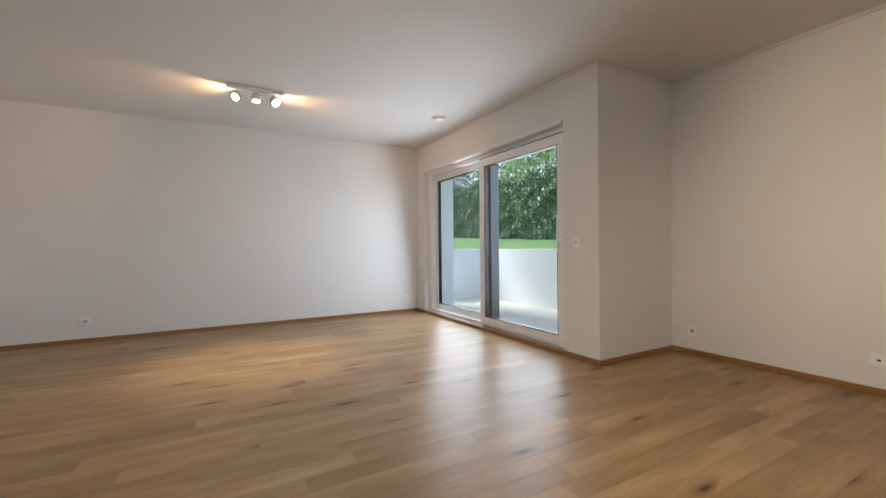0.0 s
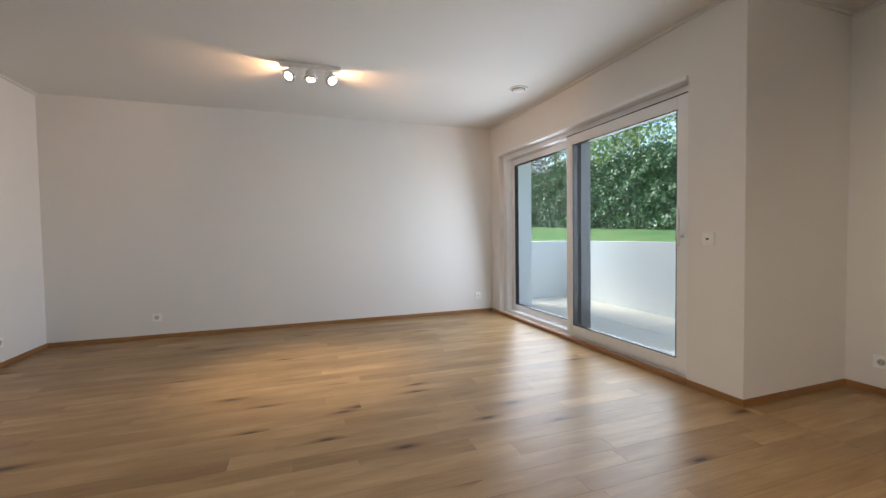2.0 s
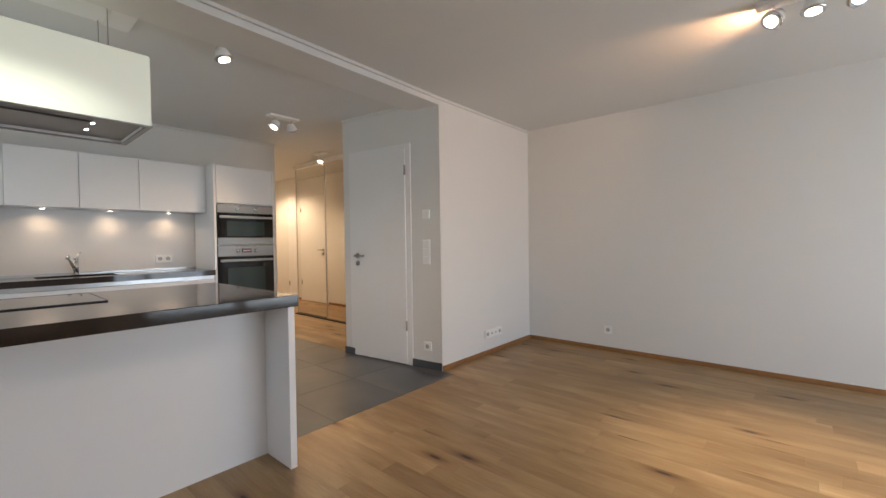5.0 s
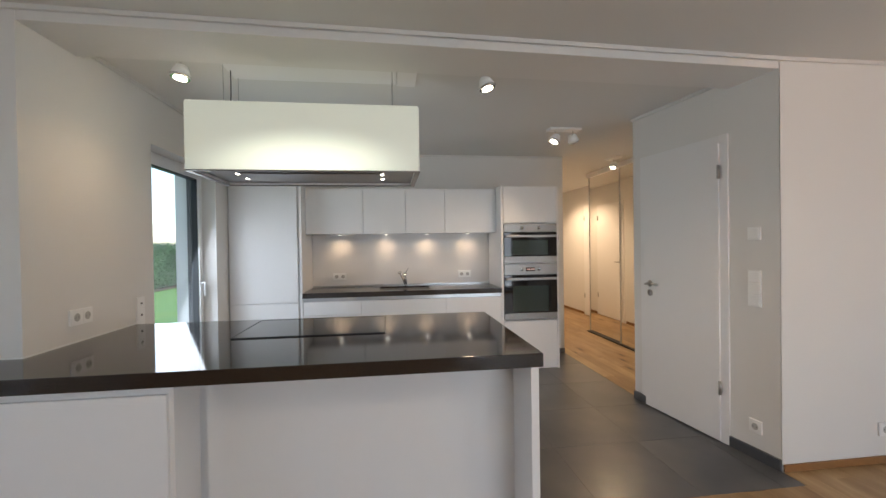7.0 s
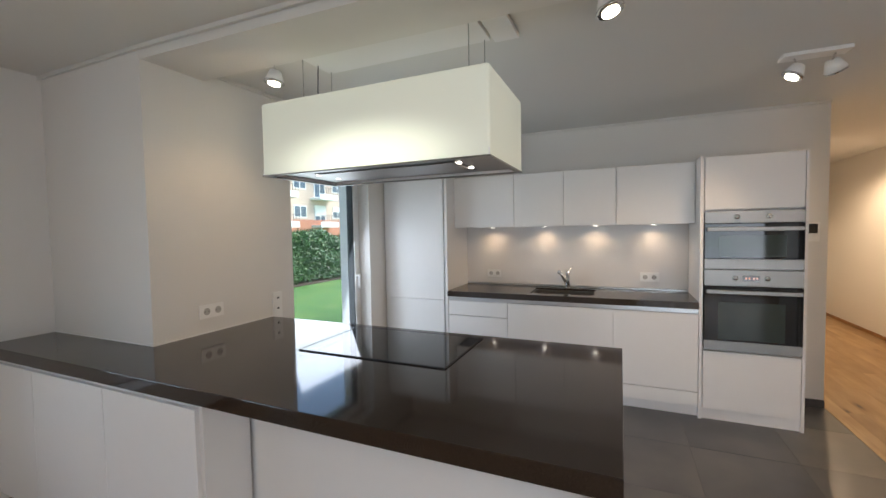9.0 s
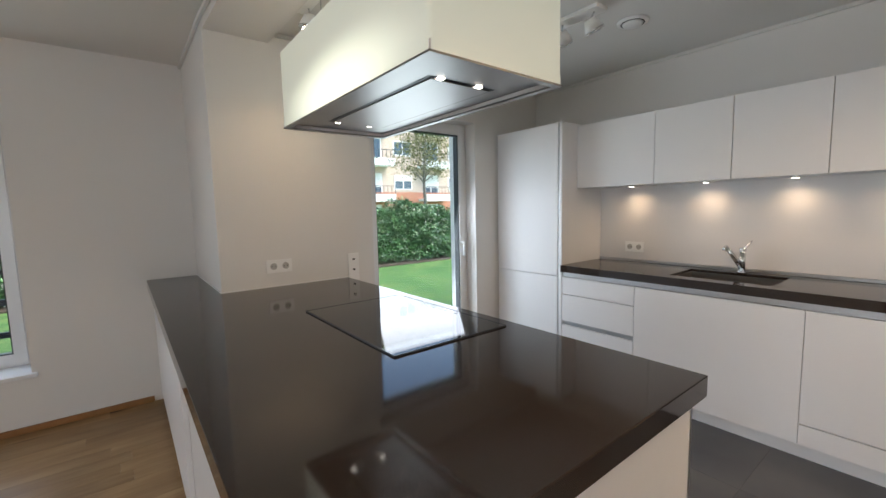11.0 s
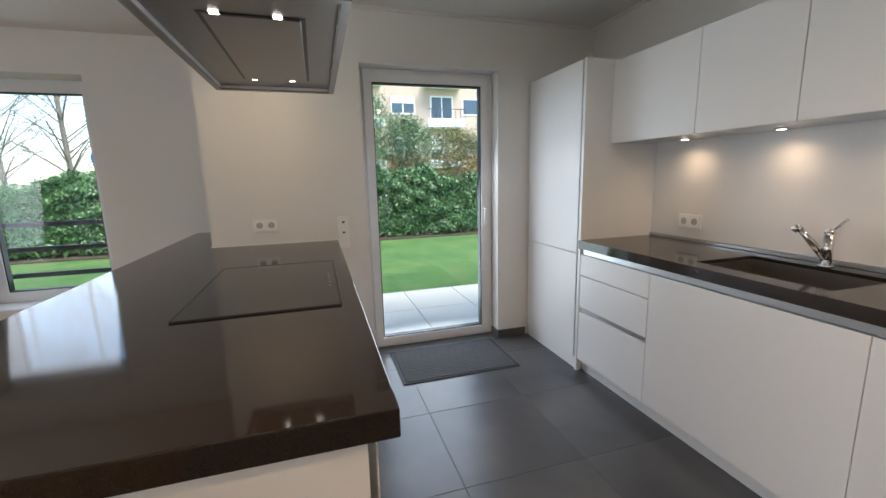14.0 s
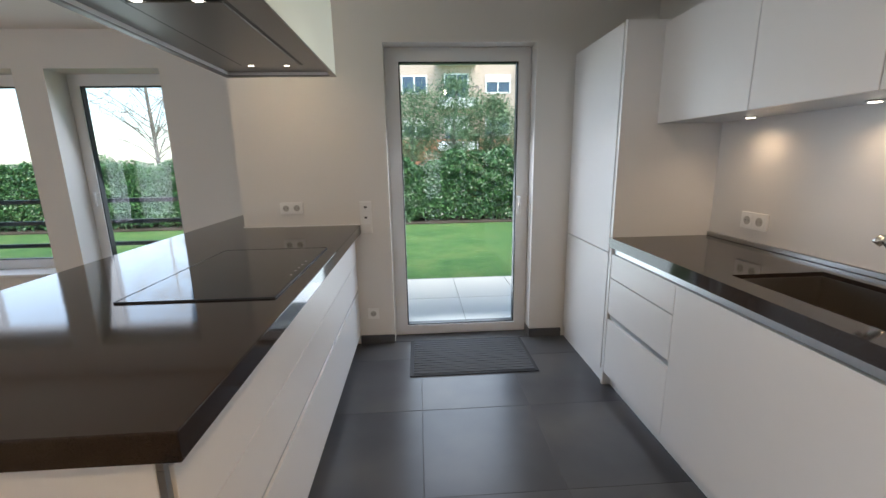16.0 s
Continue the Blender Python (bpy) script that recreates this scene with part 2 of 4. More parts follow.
def prism(points, z0, z1):
    bm = bmesh.new()
    lo = [bm.verts.new((x, y, z0)) for x, y in points]
    hi = [bm.verts.new((x, y, z1)) for x, y in points]
    bm.faces.new(lo[::-1]), bm.faces.new(hi)
    for i in range(len(points)):
        j = (i + 1) % len(points)
        bm.faces.new((lo[i], lo[j], hi[j], hi[i]))
    bmesh.ops.recalc_face_normals(bm, faces=bm.faces)
    return bm


def mesh_object(name, bm, material, smooth=False):
    me = bpy.data.meshes.new(name)
    bm.to_mesh(me)
    bm.free()
    me.materials.append(material)
    if smooth:
        for p in me.polygons:
            p.use_smooth = True
    return new(name, me)


def structure(name, bm, material, label="", category=""):
    return tagged(mesh_object(name, bm, material), label, category, kind="structure")


def thing(name, base, label, category, group=""):
    """An Empty at its base; its parts are given in world coordinates."""
    o = new(name)
    o.empty_display_size = 0.05
    o.location = base
    ORIGIN[o.name] = Vector(base)
    return tagged(o, label, category, group)


def part(name, bm, material, parent, label="", smooth=False):
    """Links a bmesh in the thing's world coordinates as one mesh under a thing or a part."""
    base = ORIGIN[parent.name]
    bmesh.ops.translate(bm, verts=bm.verts, vec=-base)
    o = mesh_object(name, bm, material, smooth)
    o.parent = parent
    ORIGIN[o.name] = base
    return tagged(o, label) if label else o


# ---- the large structure ----
CZ, BZ = 2.42, 2.357
N_Y, E_X, E2_X, JOG_Y, S_Y = 5.857, 2.57, 3.533, 2.56, -0.5
KS_Y, KW_X, PIL_X = 0.447, -4.87, -2.055
structure("wall_north", boxes((-2.175, 2.87, N_Y, 6.1, -0.1, CZ)), WALL, "plain white painted living room wall", "wall")
structure("wall_east_glazed", boxes((E_X, 2.87, JOG_Y, 2.93, -0.1, CZ), (E_X, 2.87, 5.62, N_Y, -0.1, CZ), (E_X, 2.87, 2.93, 5.62, 2.02, CZ), (E_X + 0.03, 2.87, 2.93, 5.62, -0.1, 0.03)), WALL, "white wall round the terrace sliding door", "wall")
structure("wall_jog", boxes((2.87, 3.83, JOG_Y, 2.86, -0.1, CZ)), WALL, "white wall return beside the terrace door", "wall")
structure("wall_east", boxes((E2_X, 3.83, -0.8, JOG_Y, -0.1, CZ)), WALL, "plain white painted side wall", "wall")
W1, W2, WZ0, WZ1 = (-1.11, -0.19), (0.06, 0.96), 0.38, 2.12
structure("wall_south_living", boxes((-2.40, W1[0], -0.8, S_Y, -0.1, CZ), (W1[1], W2[0], -0.8, S_Y, -0.1, CZ), (W2[1], E2_X, -0.8, S_Y, -0.1, CZ),
                                     *[(a, b, -0.8, S_Y, z0, z1) for a, b in (W1, W2) for z0, z1 in ((-0.1, WZ0), (WZ1, CZ))]), WALL, "white wall with two windows", "wall")
structure("pillar", boxes((-2.40, PIL_X, S_Y, KS_Y, -0.1, CZ)), WALL, "white wall projection that carries the beam", "wall")
KD = (-4.06, -3.05)
structure("wall_south_kitchen", boxes((KW_X, KD[0], 0.10, KS_Y, -0.1, CZ), (KD[1], -2.40, 0.10, KS_Y, -0.1, CZ), (KD[0], KD[1], 0.10, KS_Y, 2.07, CZ)), WALL, "white kitchen wall with a glazed garden door", "wall")
structure("wall_west_kitchen", boxes((-5.10, KW_X, 0.10, 3.95, -0.1, CZ)), WALL, "white kitchen wall behind the cabinets", "wall")
structure("wall_hall_south", boxes((-9.2, KW_X, 3.95, 4.15, -0.1, CZ)), WALL, "white hallway wall", "wall")
structure("wall_hall_end", boxes((-9.4, -9.2, 3.95, 5.9, -0.1, CZ)), WALL, "white wall at the end of the hallway", "wall")
structure("wall_hall_north", boxes((-9.2, -5.99, 5.70, 5.9, -0.1, CZ), (-5.99, -3.30, 5.70, 5.9, -0.1, CZ)), WALL, "white hallway wall", "wall")
# the wall that holds the inner door runs slightly askew
DA, DB = Vector((-2.18, 4.295)), Vector((-3.375, 4.135))
structure("wall_west_living", prism([(-2.18, 4.295), (-2.175, N_Y), (-2.175, 6.1), (-2.30, 6.1), (-2.30, 4.45)], -0.1, CZ), WALL, "plain white painted living room wall", "wall")
structure("wall_inner_door", prism([(-2.183, 4.2946), (-2.303, 4.45), (-3.26, 4.45), (-3.26, 5.70), (-3.375, 5.70), (-3.375, 4.135)], -0.1, CZ), WALL, "white wall with a closed inner door", "wall")
structure("beam", prism([(-2.057, KS_Y), (-2.185, 4.30), (-2.50, 4.26), (-2.40, KS_Y)], BZ, CZ), WALL, "white painted ceiling beam between living room and kitchen", "beam")
structure("ceiling", boxes((-9.4, -2.4, 0.1, 6.1, CZ, CZ + 0.2), (-2.4, 3.83, -0.8, 6.1, CZ, CZ + 0.2)), CEIL, "plain white painted ceiling", "ceiling")
structure("soffit", boxes((2.875, 3.75, 2.86, 7.2, 2.30, 2.42)), RENDERW, "pale soffit above the terrace", "soffit")
structure("floor", boxes((-9.4, -2.4, 0.1, 6.1, -0.12, -0.016), (-2.4, 2.87, -0.8, 6.1, -0.12, -0.016), (2.87, 3.83, -0.8, 2.86, -0.12, -0.016)), SUBFLOOR, "screed beneath planks and tiles", "floor")

# ---- fixed trim and doors ----
def placed(o, m):
    o.matrix_basis = m
    return o


def local_thing(name, label, category, group=""):
    return thing(name, (0, 0, 0), label, category, group)


def skirting(name, a, b, height, depth, material, label):
    """A board along the foot of a wall from a to b, on the left of that line."""
    a, b = Vector(a), Vector(b)
    n = Vector((-(b - a).y, (b - a).x)).normalized() * depth
    return structure(name, prism([a, b, b + n, a + n], 0.002, height), material, label, "skirting")


OL, TL = "oak skirting board along a white wall", "dark tile skirting along a white wall"
skirting("baseboard", (2.567, N_Y - 0.002), (-2.172, N_Y - 0.002), 0.042, 0.012, OAKTRIM, OL)
skirting("baseboard", (-2.171, N_Y - 0.018), (-2.176, 4.30), 0.042, 0.012, OAKTRIM, OL)
skirting("baseboard", (E_X - 0.002, JOG_Y), (E_X - 0.002, 2.925), 0.042, 0.012, OAKTRIM, OL)
skirting("baseboard", (E_X - 0.002, 5.63), (E_X - 0.002, N_Y - 0.02), 0.042, 0.012, OAKTRIM, OL)
skirting("baseboard", (E2_X - 0.018, JOG_Y - 0.002), (2.556, JOG_Y - 0.002), 0.042, 0.012, OAKTRIM, OL)
skirting("baseboard", (E2_X - 0.002, S_Y + 0.002), (E2_X - 0.002, JOG_Y - 0.002), 0.042, 0.012, OAKTRIM, OL)
skirting("baseboard", (-1.72, S_Y + 0.002), (E2_X - 0.018, S_Y + 0.002), 0.042, 0.012, OAKTRIM, OL)
skirting("baseboard", (-9.18, 4.152), (-7.45, 4.152), 0.042, 0.012, OAKTRIM, OL)
skirting("baseboard", (-6.40, 4.152), (-4.89, 4.152), 0.042, 0.012, OAKTRIM, OL)
skirting("baseboard", (-6.0, 5.698), (-6.35, 5.698), 0.042, 0.012, OAKTRIM, OL)
skirting("baseboard", (-7.45, 5.698), (-9.18, 5.698), 0.042, 0.012, OAKTRIM, OL)
skirting("tile_skirting", (-3.05, KS_Y + 0.002), (-2.80, KS_Y + 0.002), 0.065, 0.012, TILE, TL)
skirting("tile_skirting", (-4.30, KS_Y + 0.002), (-4.06, KS_Y + 0.002), 0.065, 0.012, TILE, TL)
skirting("tile_skirting", (-4.058, 0.30), (-4.058, KS_Y + 0.014), 0.065, 0.010, TILE, TL)
skirting("tile_skirting", (KW_X + 0.002, 4.15), (KW_X + 0.002, 3.86), 0.065, 0.012, TILE, TL)
structure("threshold", boxes((E_X - 0.012, E_X + 0.03, 2.93, 5.62, 0.002, 0.035), bevel=0.003), OAKTRIM, "oak threshold strip under the terrace door", "threshold")


def cove(a, b, z=CZ):
    a, b = Vector(a), Vector(b)
    n = Vector((-(b - a).y, (b - a).x)).normalized() * 0.016
    structure("trim", prism([a, b, b + n, a + n], z - 0.022, z - 0.001), CEIL, "narrow white ceiling trim", "trim")


for a, b in (((E_X - 0.001, JOG_Y), (E_X - 0.001, N_Y)), ((E2_X - 0.001, S_Y), (E2_X - 0.001, JOG_Y)), ((E2_X, JOG_Y - 0.001), (E_X, JOG_Y - 0.001)), ((-2.173, N_Y), (-2.178, 4.3)),
             ((-2.178, 4.3), (-2.053, KS_Y)), ((KW_X + 0.001, 4.15), (KW_X + 0.001, KS_Y)), ((-3.37, 4.133), (-2.50, 4.25)), ((KW_X, KS_Y + 0.001), (-2.41, KS_Y + 0.001)), ((-2.053, KS_Y), (-2.053, S_Y))):
    d = Vector(b) - Vector(a)
    left = Vector((-d.y, d.x)).normalized() * 0.001
    if (Vector((0.5, 2.3)) - Vector(a)).dot(left) < 0 and a[0] > -2.3:
        a, b = b, a
    if a[0] < -2.3 and (Vector((-3.5, 2.3)) - Vector(a)).dot(left) < 0:
        a, b = b, a
    cove(a, b)


def inner_door(m, width=0.80, label="closed white flush inner door with steel lever handle"):
    """A flush door with casing; x along the wall from the hinge, y into the wall."""
    d = local_thing("inner_door", label, "door")
    part("casing", boxes((-0.065, 0.0, -0.012, 0.05, 0.0, 2.065), (width, width + 0.065, -0.012, 0.05, 0.0, 2.065), (0.0, width, -0.012, 0.05, 2.0, 2.065), bevel=0.002), LACQUER, d)
    leaf = part("leaf", boxes((-0.008, width + 0.008, -0.026, -0.0125, 0.008, 2.012), bevel=0.002), LACQUER, d)
    for z in (0.37, 1.82):
        part("hinge", rods(((-0.014, -0.030, z - 0.045), (-0.014, -0.030, z + 0.045), 0.010)), STEEL, d, "brushed steel hinge", True)
    hx = width - 0.055
    h = part("handle", rods(((hx, -0.026, 1.02), (hx, -0.075, 1.02), 0.010), ((hx + 0.005, -0.073, 1.02), (hx - 0.125, -0.073, 1.02), 0.009), ((hx, -0.026, 1.02), (hx, -0.034, 1.02), 0.026)), STEEL, d, "brushed steel lever handle", True)
    part("key_rosette", rods(((hx, -0.026, 0.945), (hx, -0.034, 0.945), 0.026), n=24), STEEL, d, "round steel key rosette", True)
    return placed(d, m)


ang = math.degrees(math.atan2(DB.y - DA.y, DB.x - DA.x))
along = (DB - DA).normalized()
hp = DA + along * 0.385
inner_door(Matrix(((along.x, along.y, 0, hp.x), (along.y, -along.x, 0, hp.y), (0, 0, 1, 0), (0, 0, 0, 1))), 0.66)
nrm = Vector((-along.y, along.x))  # out of the wall, into the kitchen
if nrm.y > 0:
    nrm = -nrm


def wall_strip(p, q, h):
    a, b = DA + along * p, DA + along * q
    structure("tile_skirting", prism([a + nrm * 0.001, b + nrm * 0.001, b + nrm * 0.016, a + nrm * 0.016], 0.002, h), TILE, TL, "skirting")


wall_strip(0.0, 0.318, 0.068)
wall_strip(1.05, 1.206, 0.068)
inner_door(pose(-7.35, 4.15, 0, 0, 0, 180) @ Matrix.Diagonal((-1, 1, 1, 1)), 0.82, "closed white hallway door with steel lever handle")
inner_door(pose(-7.35, 5.70, 0), 0.82, "closed white hallway door with steel lever handle")

# mirrored wardrobe in the hallway
wr = thing("wardrobe", (-4.7, 5.3, 0), "built-in wardrobe with three sliding mirror doors", "wardrobe")
part("body", boxes((-5.99, -3.38, 5.09, 5.69, 0.0, CZ - 0.005)), LACQUER, wr)
part("track", boxes((-5.99, -3.38, 5.015, 5.088, 0.001, 0.016)), RUBBER, wr, "dark floor track")
part("top_rail", boxes((-5.99, -3.38, 5.03, 5.088, 2.345, 2.41)), LACQUER, wr)
for i, y in enumerate((5.07, 5.05, 5.07)):
    x0 = -5.975 + i * 0.865
    door = part("sliding_door", boxes((x0, x0 + 0.88, y - 0.012, y + 0.006, 0.02, 2.345)), MIRROR, wr, "mirror sliding door")
    part("edge_profile", boxes((x0, x0 + 0.014, y - 0.018, y - 0.0125, 0.02, 2.345)), ALU, door)


# ---- windows ----
def glazed(name, label, x0, x1, z0, z1, y, frame_w, sash_w, handle_x, handle_z, sill=None):
    """A window or glazed door in a wall that faces south; y is the inner face of its frame."""
    w = thing(name, ((x0 + x1) / 2, y, z0), label, "door" if sill is None else "window")
    w["kind"] = "structure"
    d = 0.07
    part("window_frame", boxes((x0, x0 + frame_w, y - d, y, z0, z1), (x1 - frame_w, x1, y - d, y, z0, z1), (x0 + frame_w, x1 - frame_w, y - d, y, z1 - frame_w, z1), (x0 + frame_w, x1 - frame_w, y - d, y, z0, z0 + frame_w * 0.7)), PVC, w)
    a, b, c, e = x0 + frame_w - 0.012, x1 - frame_w + 0.012, z0 + frame_w * 0.7 - 0.012, z1 - frame_w + 0.012
    s = sash_w + 0.012
    sash = part("sash", boxes((a, a + s, y - 0.052, y + 0.016, c, e), (b - s, b, y - 0.052, y + 0.016, c, e), (a + s, b - s, y - 0.052, y + 0.016, e - s, e), (a + s, b - s, y - 0.052, y + 0.016, c, c + s)), PVC, w)
    g = 0.008
    p0, p1, q0, q1 = a + s, b - s, c + s, e - s
    part("gasket", boxes((p0, p0 + g, y - 0.05, y + 0.004, q0, q1), (p1 - g, p1, y - 0.05, y + 0.004, q0, q1), (p0 + g, p1 - g, y - 0.05, y + 0.004, q1 - g, q1), (p0 + g, p1 - g, y - 0.05, y + 0.004, q0, q0 + g)), GASKET, sash)
    pane = part("pane", boxes((p0 + g, p1 - g, y - 0.024, y - 0.018, q0 + g, q1 - g)), GLASS, sash, "clear double glazed pane")
    pane.visible_shadow = False
    part("handle", rods(((handle_x, y + 0.016, handle_z), (handle_x, y + 0.05, handle_z), 0.010), ((handle_x, y + 0.048, handle_z + 0.01), (handle_x, y + 0.048, handle_z - 0.12), 0.009)), PVC, w, "white lever handle", True)
    part("roller_box", boxes((x0 + 0.02, x1 - 0.02, y - 0.16, y - d - 0.002, z1 - 0.06, z1)), PVC, w)
    for gx in (x0, x1 - 0.035):
        part("shutter_rail", boxes((gx, gx + 0.035, y - 0.11, y - d - 0.002, z0, z1 - 0.06)), RAILPAINT, w, "dark roller shutter guide rail")
    if sill is not None:
        part("window_sill", boxes((x0 - 0.03, x1 + 0.03, y, S_Y + sill, z0 - 0.025, z0 + 0.001), bevel=0.004), PVC, w, "white window sill")
    return w


glazed("door_garden", "white glazed garden door, closed, with lever handle", KD[0] + 0.002, KD[1] - 0.002, 0.004, 2.068, 0.325, 0.045, 0.046, KD[0] + 0.075, 1.05)
glazed("window_1", "white window with a dark rail outside", W1[0] + 0.002, W1[1] - 0.002, WZ0, WZ1 - 0.002, -0.725, 0.05, 0.05, W1[1] - 0.08, 1.08, 0.03)
glazed("window_2", "white window with a dark rail outside", W2[0] + 0.002, W2[1] - 0.002, WZ0, WZ1 - 0.002, -0.725, 0.05, 0.05, W2[1] - 0.08, 1.08, 0.03)

sd = thing("door_terrace", (2.65, 4.24, 0), "white lift and slide terrace door with two panes, closed", "door")
sd["kind"] = "structure"
X0 = 2.632
part("window_frame", boxes((X0, X0 + 0.14, 2.932, 2.975, 0.032, 2.018), (X0, X0 + 0.14, 5.53, 5.618, 0.032, 2.018), (X0, X0 + 0.14, 2.975, 5.53, 1.965, 2.018), (X0, X0 + 0.14, 2.975, 5.53, 0.032, 0.07)), PVC, sd)


def slide_sash(y0, y1, x, z0, z1, s, label):
    o = part("sash", boxes((x, x + 0.055, y0, y0 + s, z0, z1), (x, x + 0.055, y1 - s, y1, z0, z1), (x, x + 0.055, y0 + s, y1 - s, z1 - s, z1), (x, x + 0.055, y0 + s, y1 - s, z0, z0 + s), bevel=0.003), PVC, sd, label)
    g = 0.009
    a, b, c, e = y0 + s, y1 - s, z0 + s, z1 - s
    part("gasket", boxes((x + 0.004, x + 0.05, a, a + g, c, e), (x + 0.004, x + 0.05, b - g, b, c, e), (x + 0.004, x + 0.05, a + g, b - g, e - g, e), (x + 0.004, x + 0.05, a + g, b - g, c, c + g)), GASKET, o)
    pane = part("pane", boxes((x + 0.024, x + 0.030, a + g, b - g, c + g, e - g)), GLASS, o, "clear double glazed pane")
    pane.visible_shadow = False
    return o


slide_sash(2.955, 4.27, 2.605, 0.058, 1.955, 0.088, "sliding sash")
slide_sash(4.19, 5.54, 2.705, 0.066, 1.962, 0.075, "fixed sash")
part("gap", boxes((2.6035, 2.62, 2.9465, 2.954, 0.058, 1.962), (2.6035, 2.62, 2.954, 4.27, 1.956, 1.962)), GASKET, sd, "dark gap round the sash")
part("seal_profile", boxes((2.692, 2.7045, 4.165, 4.272, 0.075, 1.955), (2.7045, 2.764, 4.165, 4.189, 0.075, 1.955)), RAILPAINT, sd, "dark sealing profile between the sashes")
part("mullion", boxes((2.765, 2.80, 4.165, 4.225, 0.03, 2.02)), RAILPAINT, sd, "dark outer mullion post")
part("handle", rods(((2.605, 2.995, 1.0), (2.565, 2.995, 1.0), 0.011), ((2.563, 2.995, 0.93), (2.563, 2.995, 1.20), 0.010)), PVC, sd, "white lever handle", True)
part("outer_rail", boxes((2.765, 2.80, 5.555, 5.62, 0.03, 2.02)), PVC, sd, "white roller shutter guide rail")
part("head_board", boxes((2.55, 2.569, 2.93, 5.63, 2.022, 2.05)), PVC, sd)

# ---- kitchen: wall run ----
FX = -4.315
FRONT = 0.019
ALUGAP = 0.83


def front(name, parent, y0, y1, z0, z1, x=FX, label=""):
    return part(name, boxes((x - FRONT, x, y0 + 0.0015, y1 - 0.0015, z0 + 0.0015, z1 - 0.0015), bevel=0.0015), LACQUER, parent, label)


def carcass(parent, y0, y1, z0, z1, back=KW_X + 0.002, x=FX - FRONT - 0.001):
    return part("body", boxes((back, x, y0 + 0.0005, y1 - 0.0005, z0, z1)), LACQUER, parent)


fr = thing("fridge_cabinet", (-4.6, 0.79, 0), "tall white handleless cabinet with built-in fridge, closed", "cabinet")
carcass(fr, KS_Y + 0.004, 1.128, 0.0, 1.985, x=FX - 0.022)
front("upper_door", fr, KS_Y + 0.02, 1.112, 0.80, 1.99)
front("lower_door", fr, KS_Y + 0.02, 1.112, 0.085, 0.797)
part("plinth", boxes((FX - 0.02, FX - 0.012, KS_Y + 0.02, 1.112, 0.0, 0.083)), LACQUER, fr)
part("handle_profile", boxes((FX - 0.02, FX - 0.006, 1.116, 1.128, 0.09, 1.985)), ALU, fr, "vertical aluminium grip profile")
part("side_panel", boxes((KW_X + 0.002, FX + 0.002, 1.129, 1.151, 0.0, 1.99)), LACQUER, fr)

d1 = thing("drawer_unit", (-4.6, 1.43, 0), "white handleless base cabinet with three drawers, closed", "cabinet", "kitchen base units")
carcass(d1, 1.152, 1.73, 0.08, ALUGAP)
for z0, z1 in ((0.665, 0.80), (0.452, 0.662), (0.085, 0.418)):
    front("drawer", d1, 1.154, 1.73, z0, z1)
part("handle_profile", boxes((FX - 0.0195, FX - 0.012, 1.155, 1.728, 0.420, 0.450)), ALU, d1, "aluminium grip profile")
s1 = thing("sink_unit", (-4.6, 2.18, 0), "white handleless base cabinet beneath the sink, closed", "cabinet", "kitchen base units")
part("body", boxes((KW_X + 0.002, FX - 0.02, 1.7305, 2.6095, 0.08, 0.62)), LACQUER, s1)
front("door", s1, 1.73, 2.61, 0.085, 0.80)
w1 = thing("dishwasher_unit", (-4.6, 2.9, 0), "white built-in dishwasher front with a lower panel, closed", "cabinet", "kitchen base units")
carcass(w1, 2.61, 3.208, 0.08, ALUGAP)
front("door", w1, 2.61, 3.208, 0.20, 0.80)
front("lower_panel", w1, 2.61, 3.208, 0.085, 0.196)
structure("plinth_run", boxes((FX - 0.06, FX - 0.045, 1.152, 3.208, 0.0, 0.08)), LACQUER, "white plinth beneath the base cabinets", "plinth")
structure("grip_rail", boxes((FX - 0.019, FX - 0.012, 1.152, 3.208, 0.802, 0.838)), ALU, "aluminium grip rail beneath the worktop", "rail")
SK = (-4.755, -4.395, 1.915, 2.455)
structure("worktop_wall", boxes((KW_X + 0.003, SK[0], 1.152, 3.208, 0.84, 0.892), (SK[1], FX + 0.018, 1.152, 3.208, 0.84, 0.892), (SK[0], SK[1], 1.152, SK[2], 0.84, 0.892), (SK[0], SK[1], SK[3], 3.208, 0.84, 0.892)), STONE, "polished dark brown stone worktop along the wall", "worktop")
structure("upstand", boxes((KW_X + 0.003, KW_X + 0.02, 1.154, 3.206, 0.8925, 0.912), bevel=0.002), ALU, "narrow metal strip at the back of the worktop", "trim")
structure("splashback", boxes((KW_X + 0.001, KW_X + 0.008, 1.154, 3.206, 0.914, 1.498)), plain("splashback_paint", (0.74, 0.72, 0.70), 0.4, vary=0.01, relief=0.0), "pale grey splashback panel", "splashback")

sink = thing("sink", (-4.575, 2.185, 0.70), "undermounted brushed steel kitchen sink set in dark stone", "sink")
part("bowl", boxes((SK[0] + 0.001, SK[1] - 0.001, SK[2] + 0.001, SK[3] - 0.001, 0.690, 0.694), (SK[0] + 0.001, SK[0] + 0.005, SK[2] + 0.001, SK[3] - 0.001, 0.694, 0.876), (SK[1] - 0.005, SK[1] - 0.001, SK[2] + 0.001, SK[3] - 0.001, 0.694, 0.876),
                  (SK[0] + 0.005, SK[1] - 0.005, SK[2] + 0.001, SK[2] + 0.005, 0.694, 0.876), (SK[0] + 0.005, SK[1] - 0.005, SK[3] - 0.005, SK[3] - 0.001, 0.694, 0.876)), SINKSTEEL, sink)
part("drain", rods(((-4.60, 2.185, 0.694), (-4.60, 2.185, 0.699), 0.045), n=24), CHROME, sink, "round chrome drain", True)
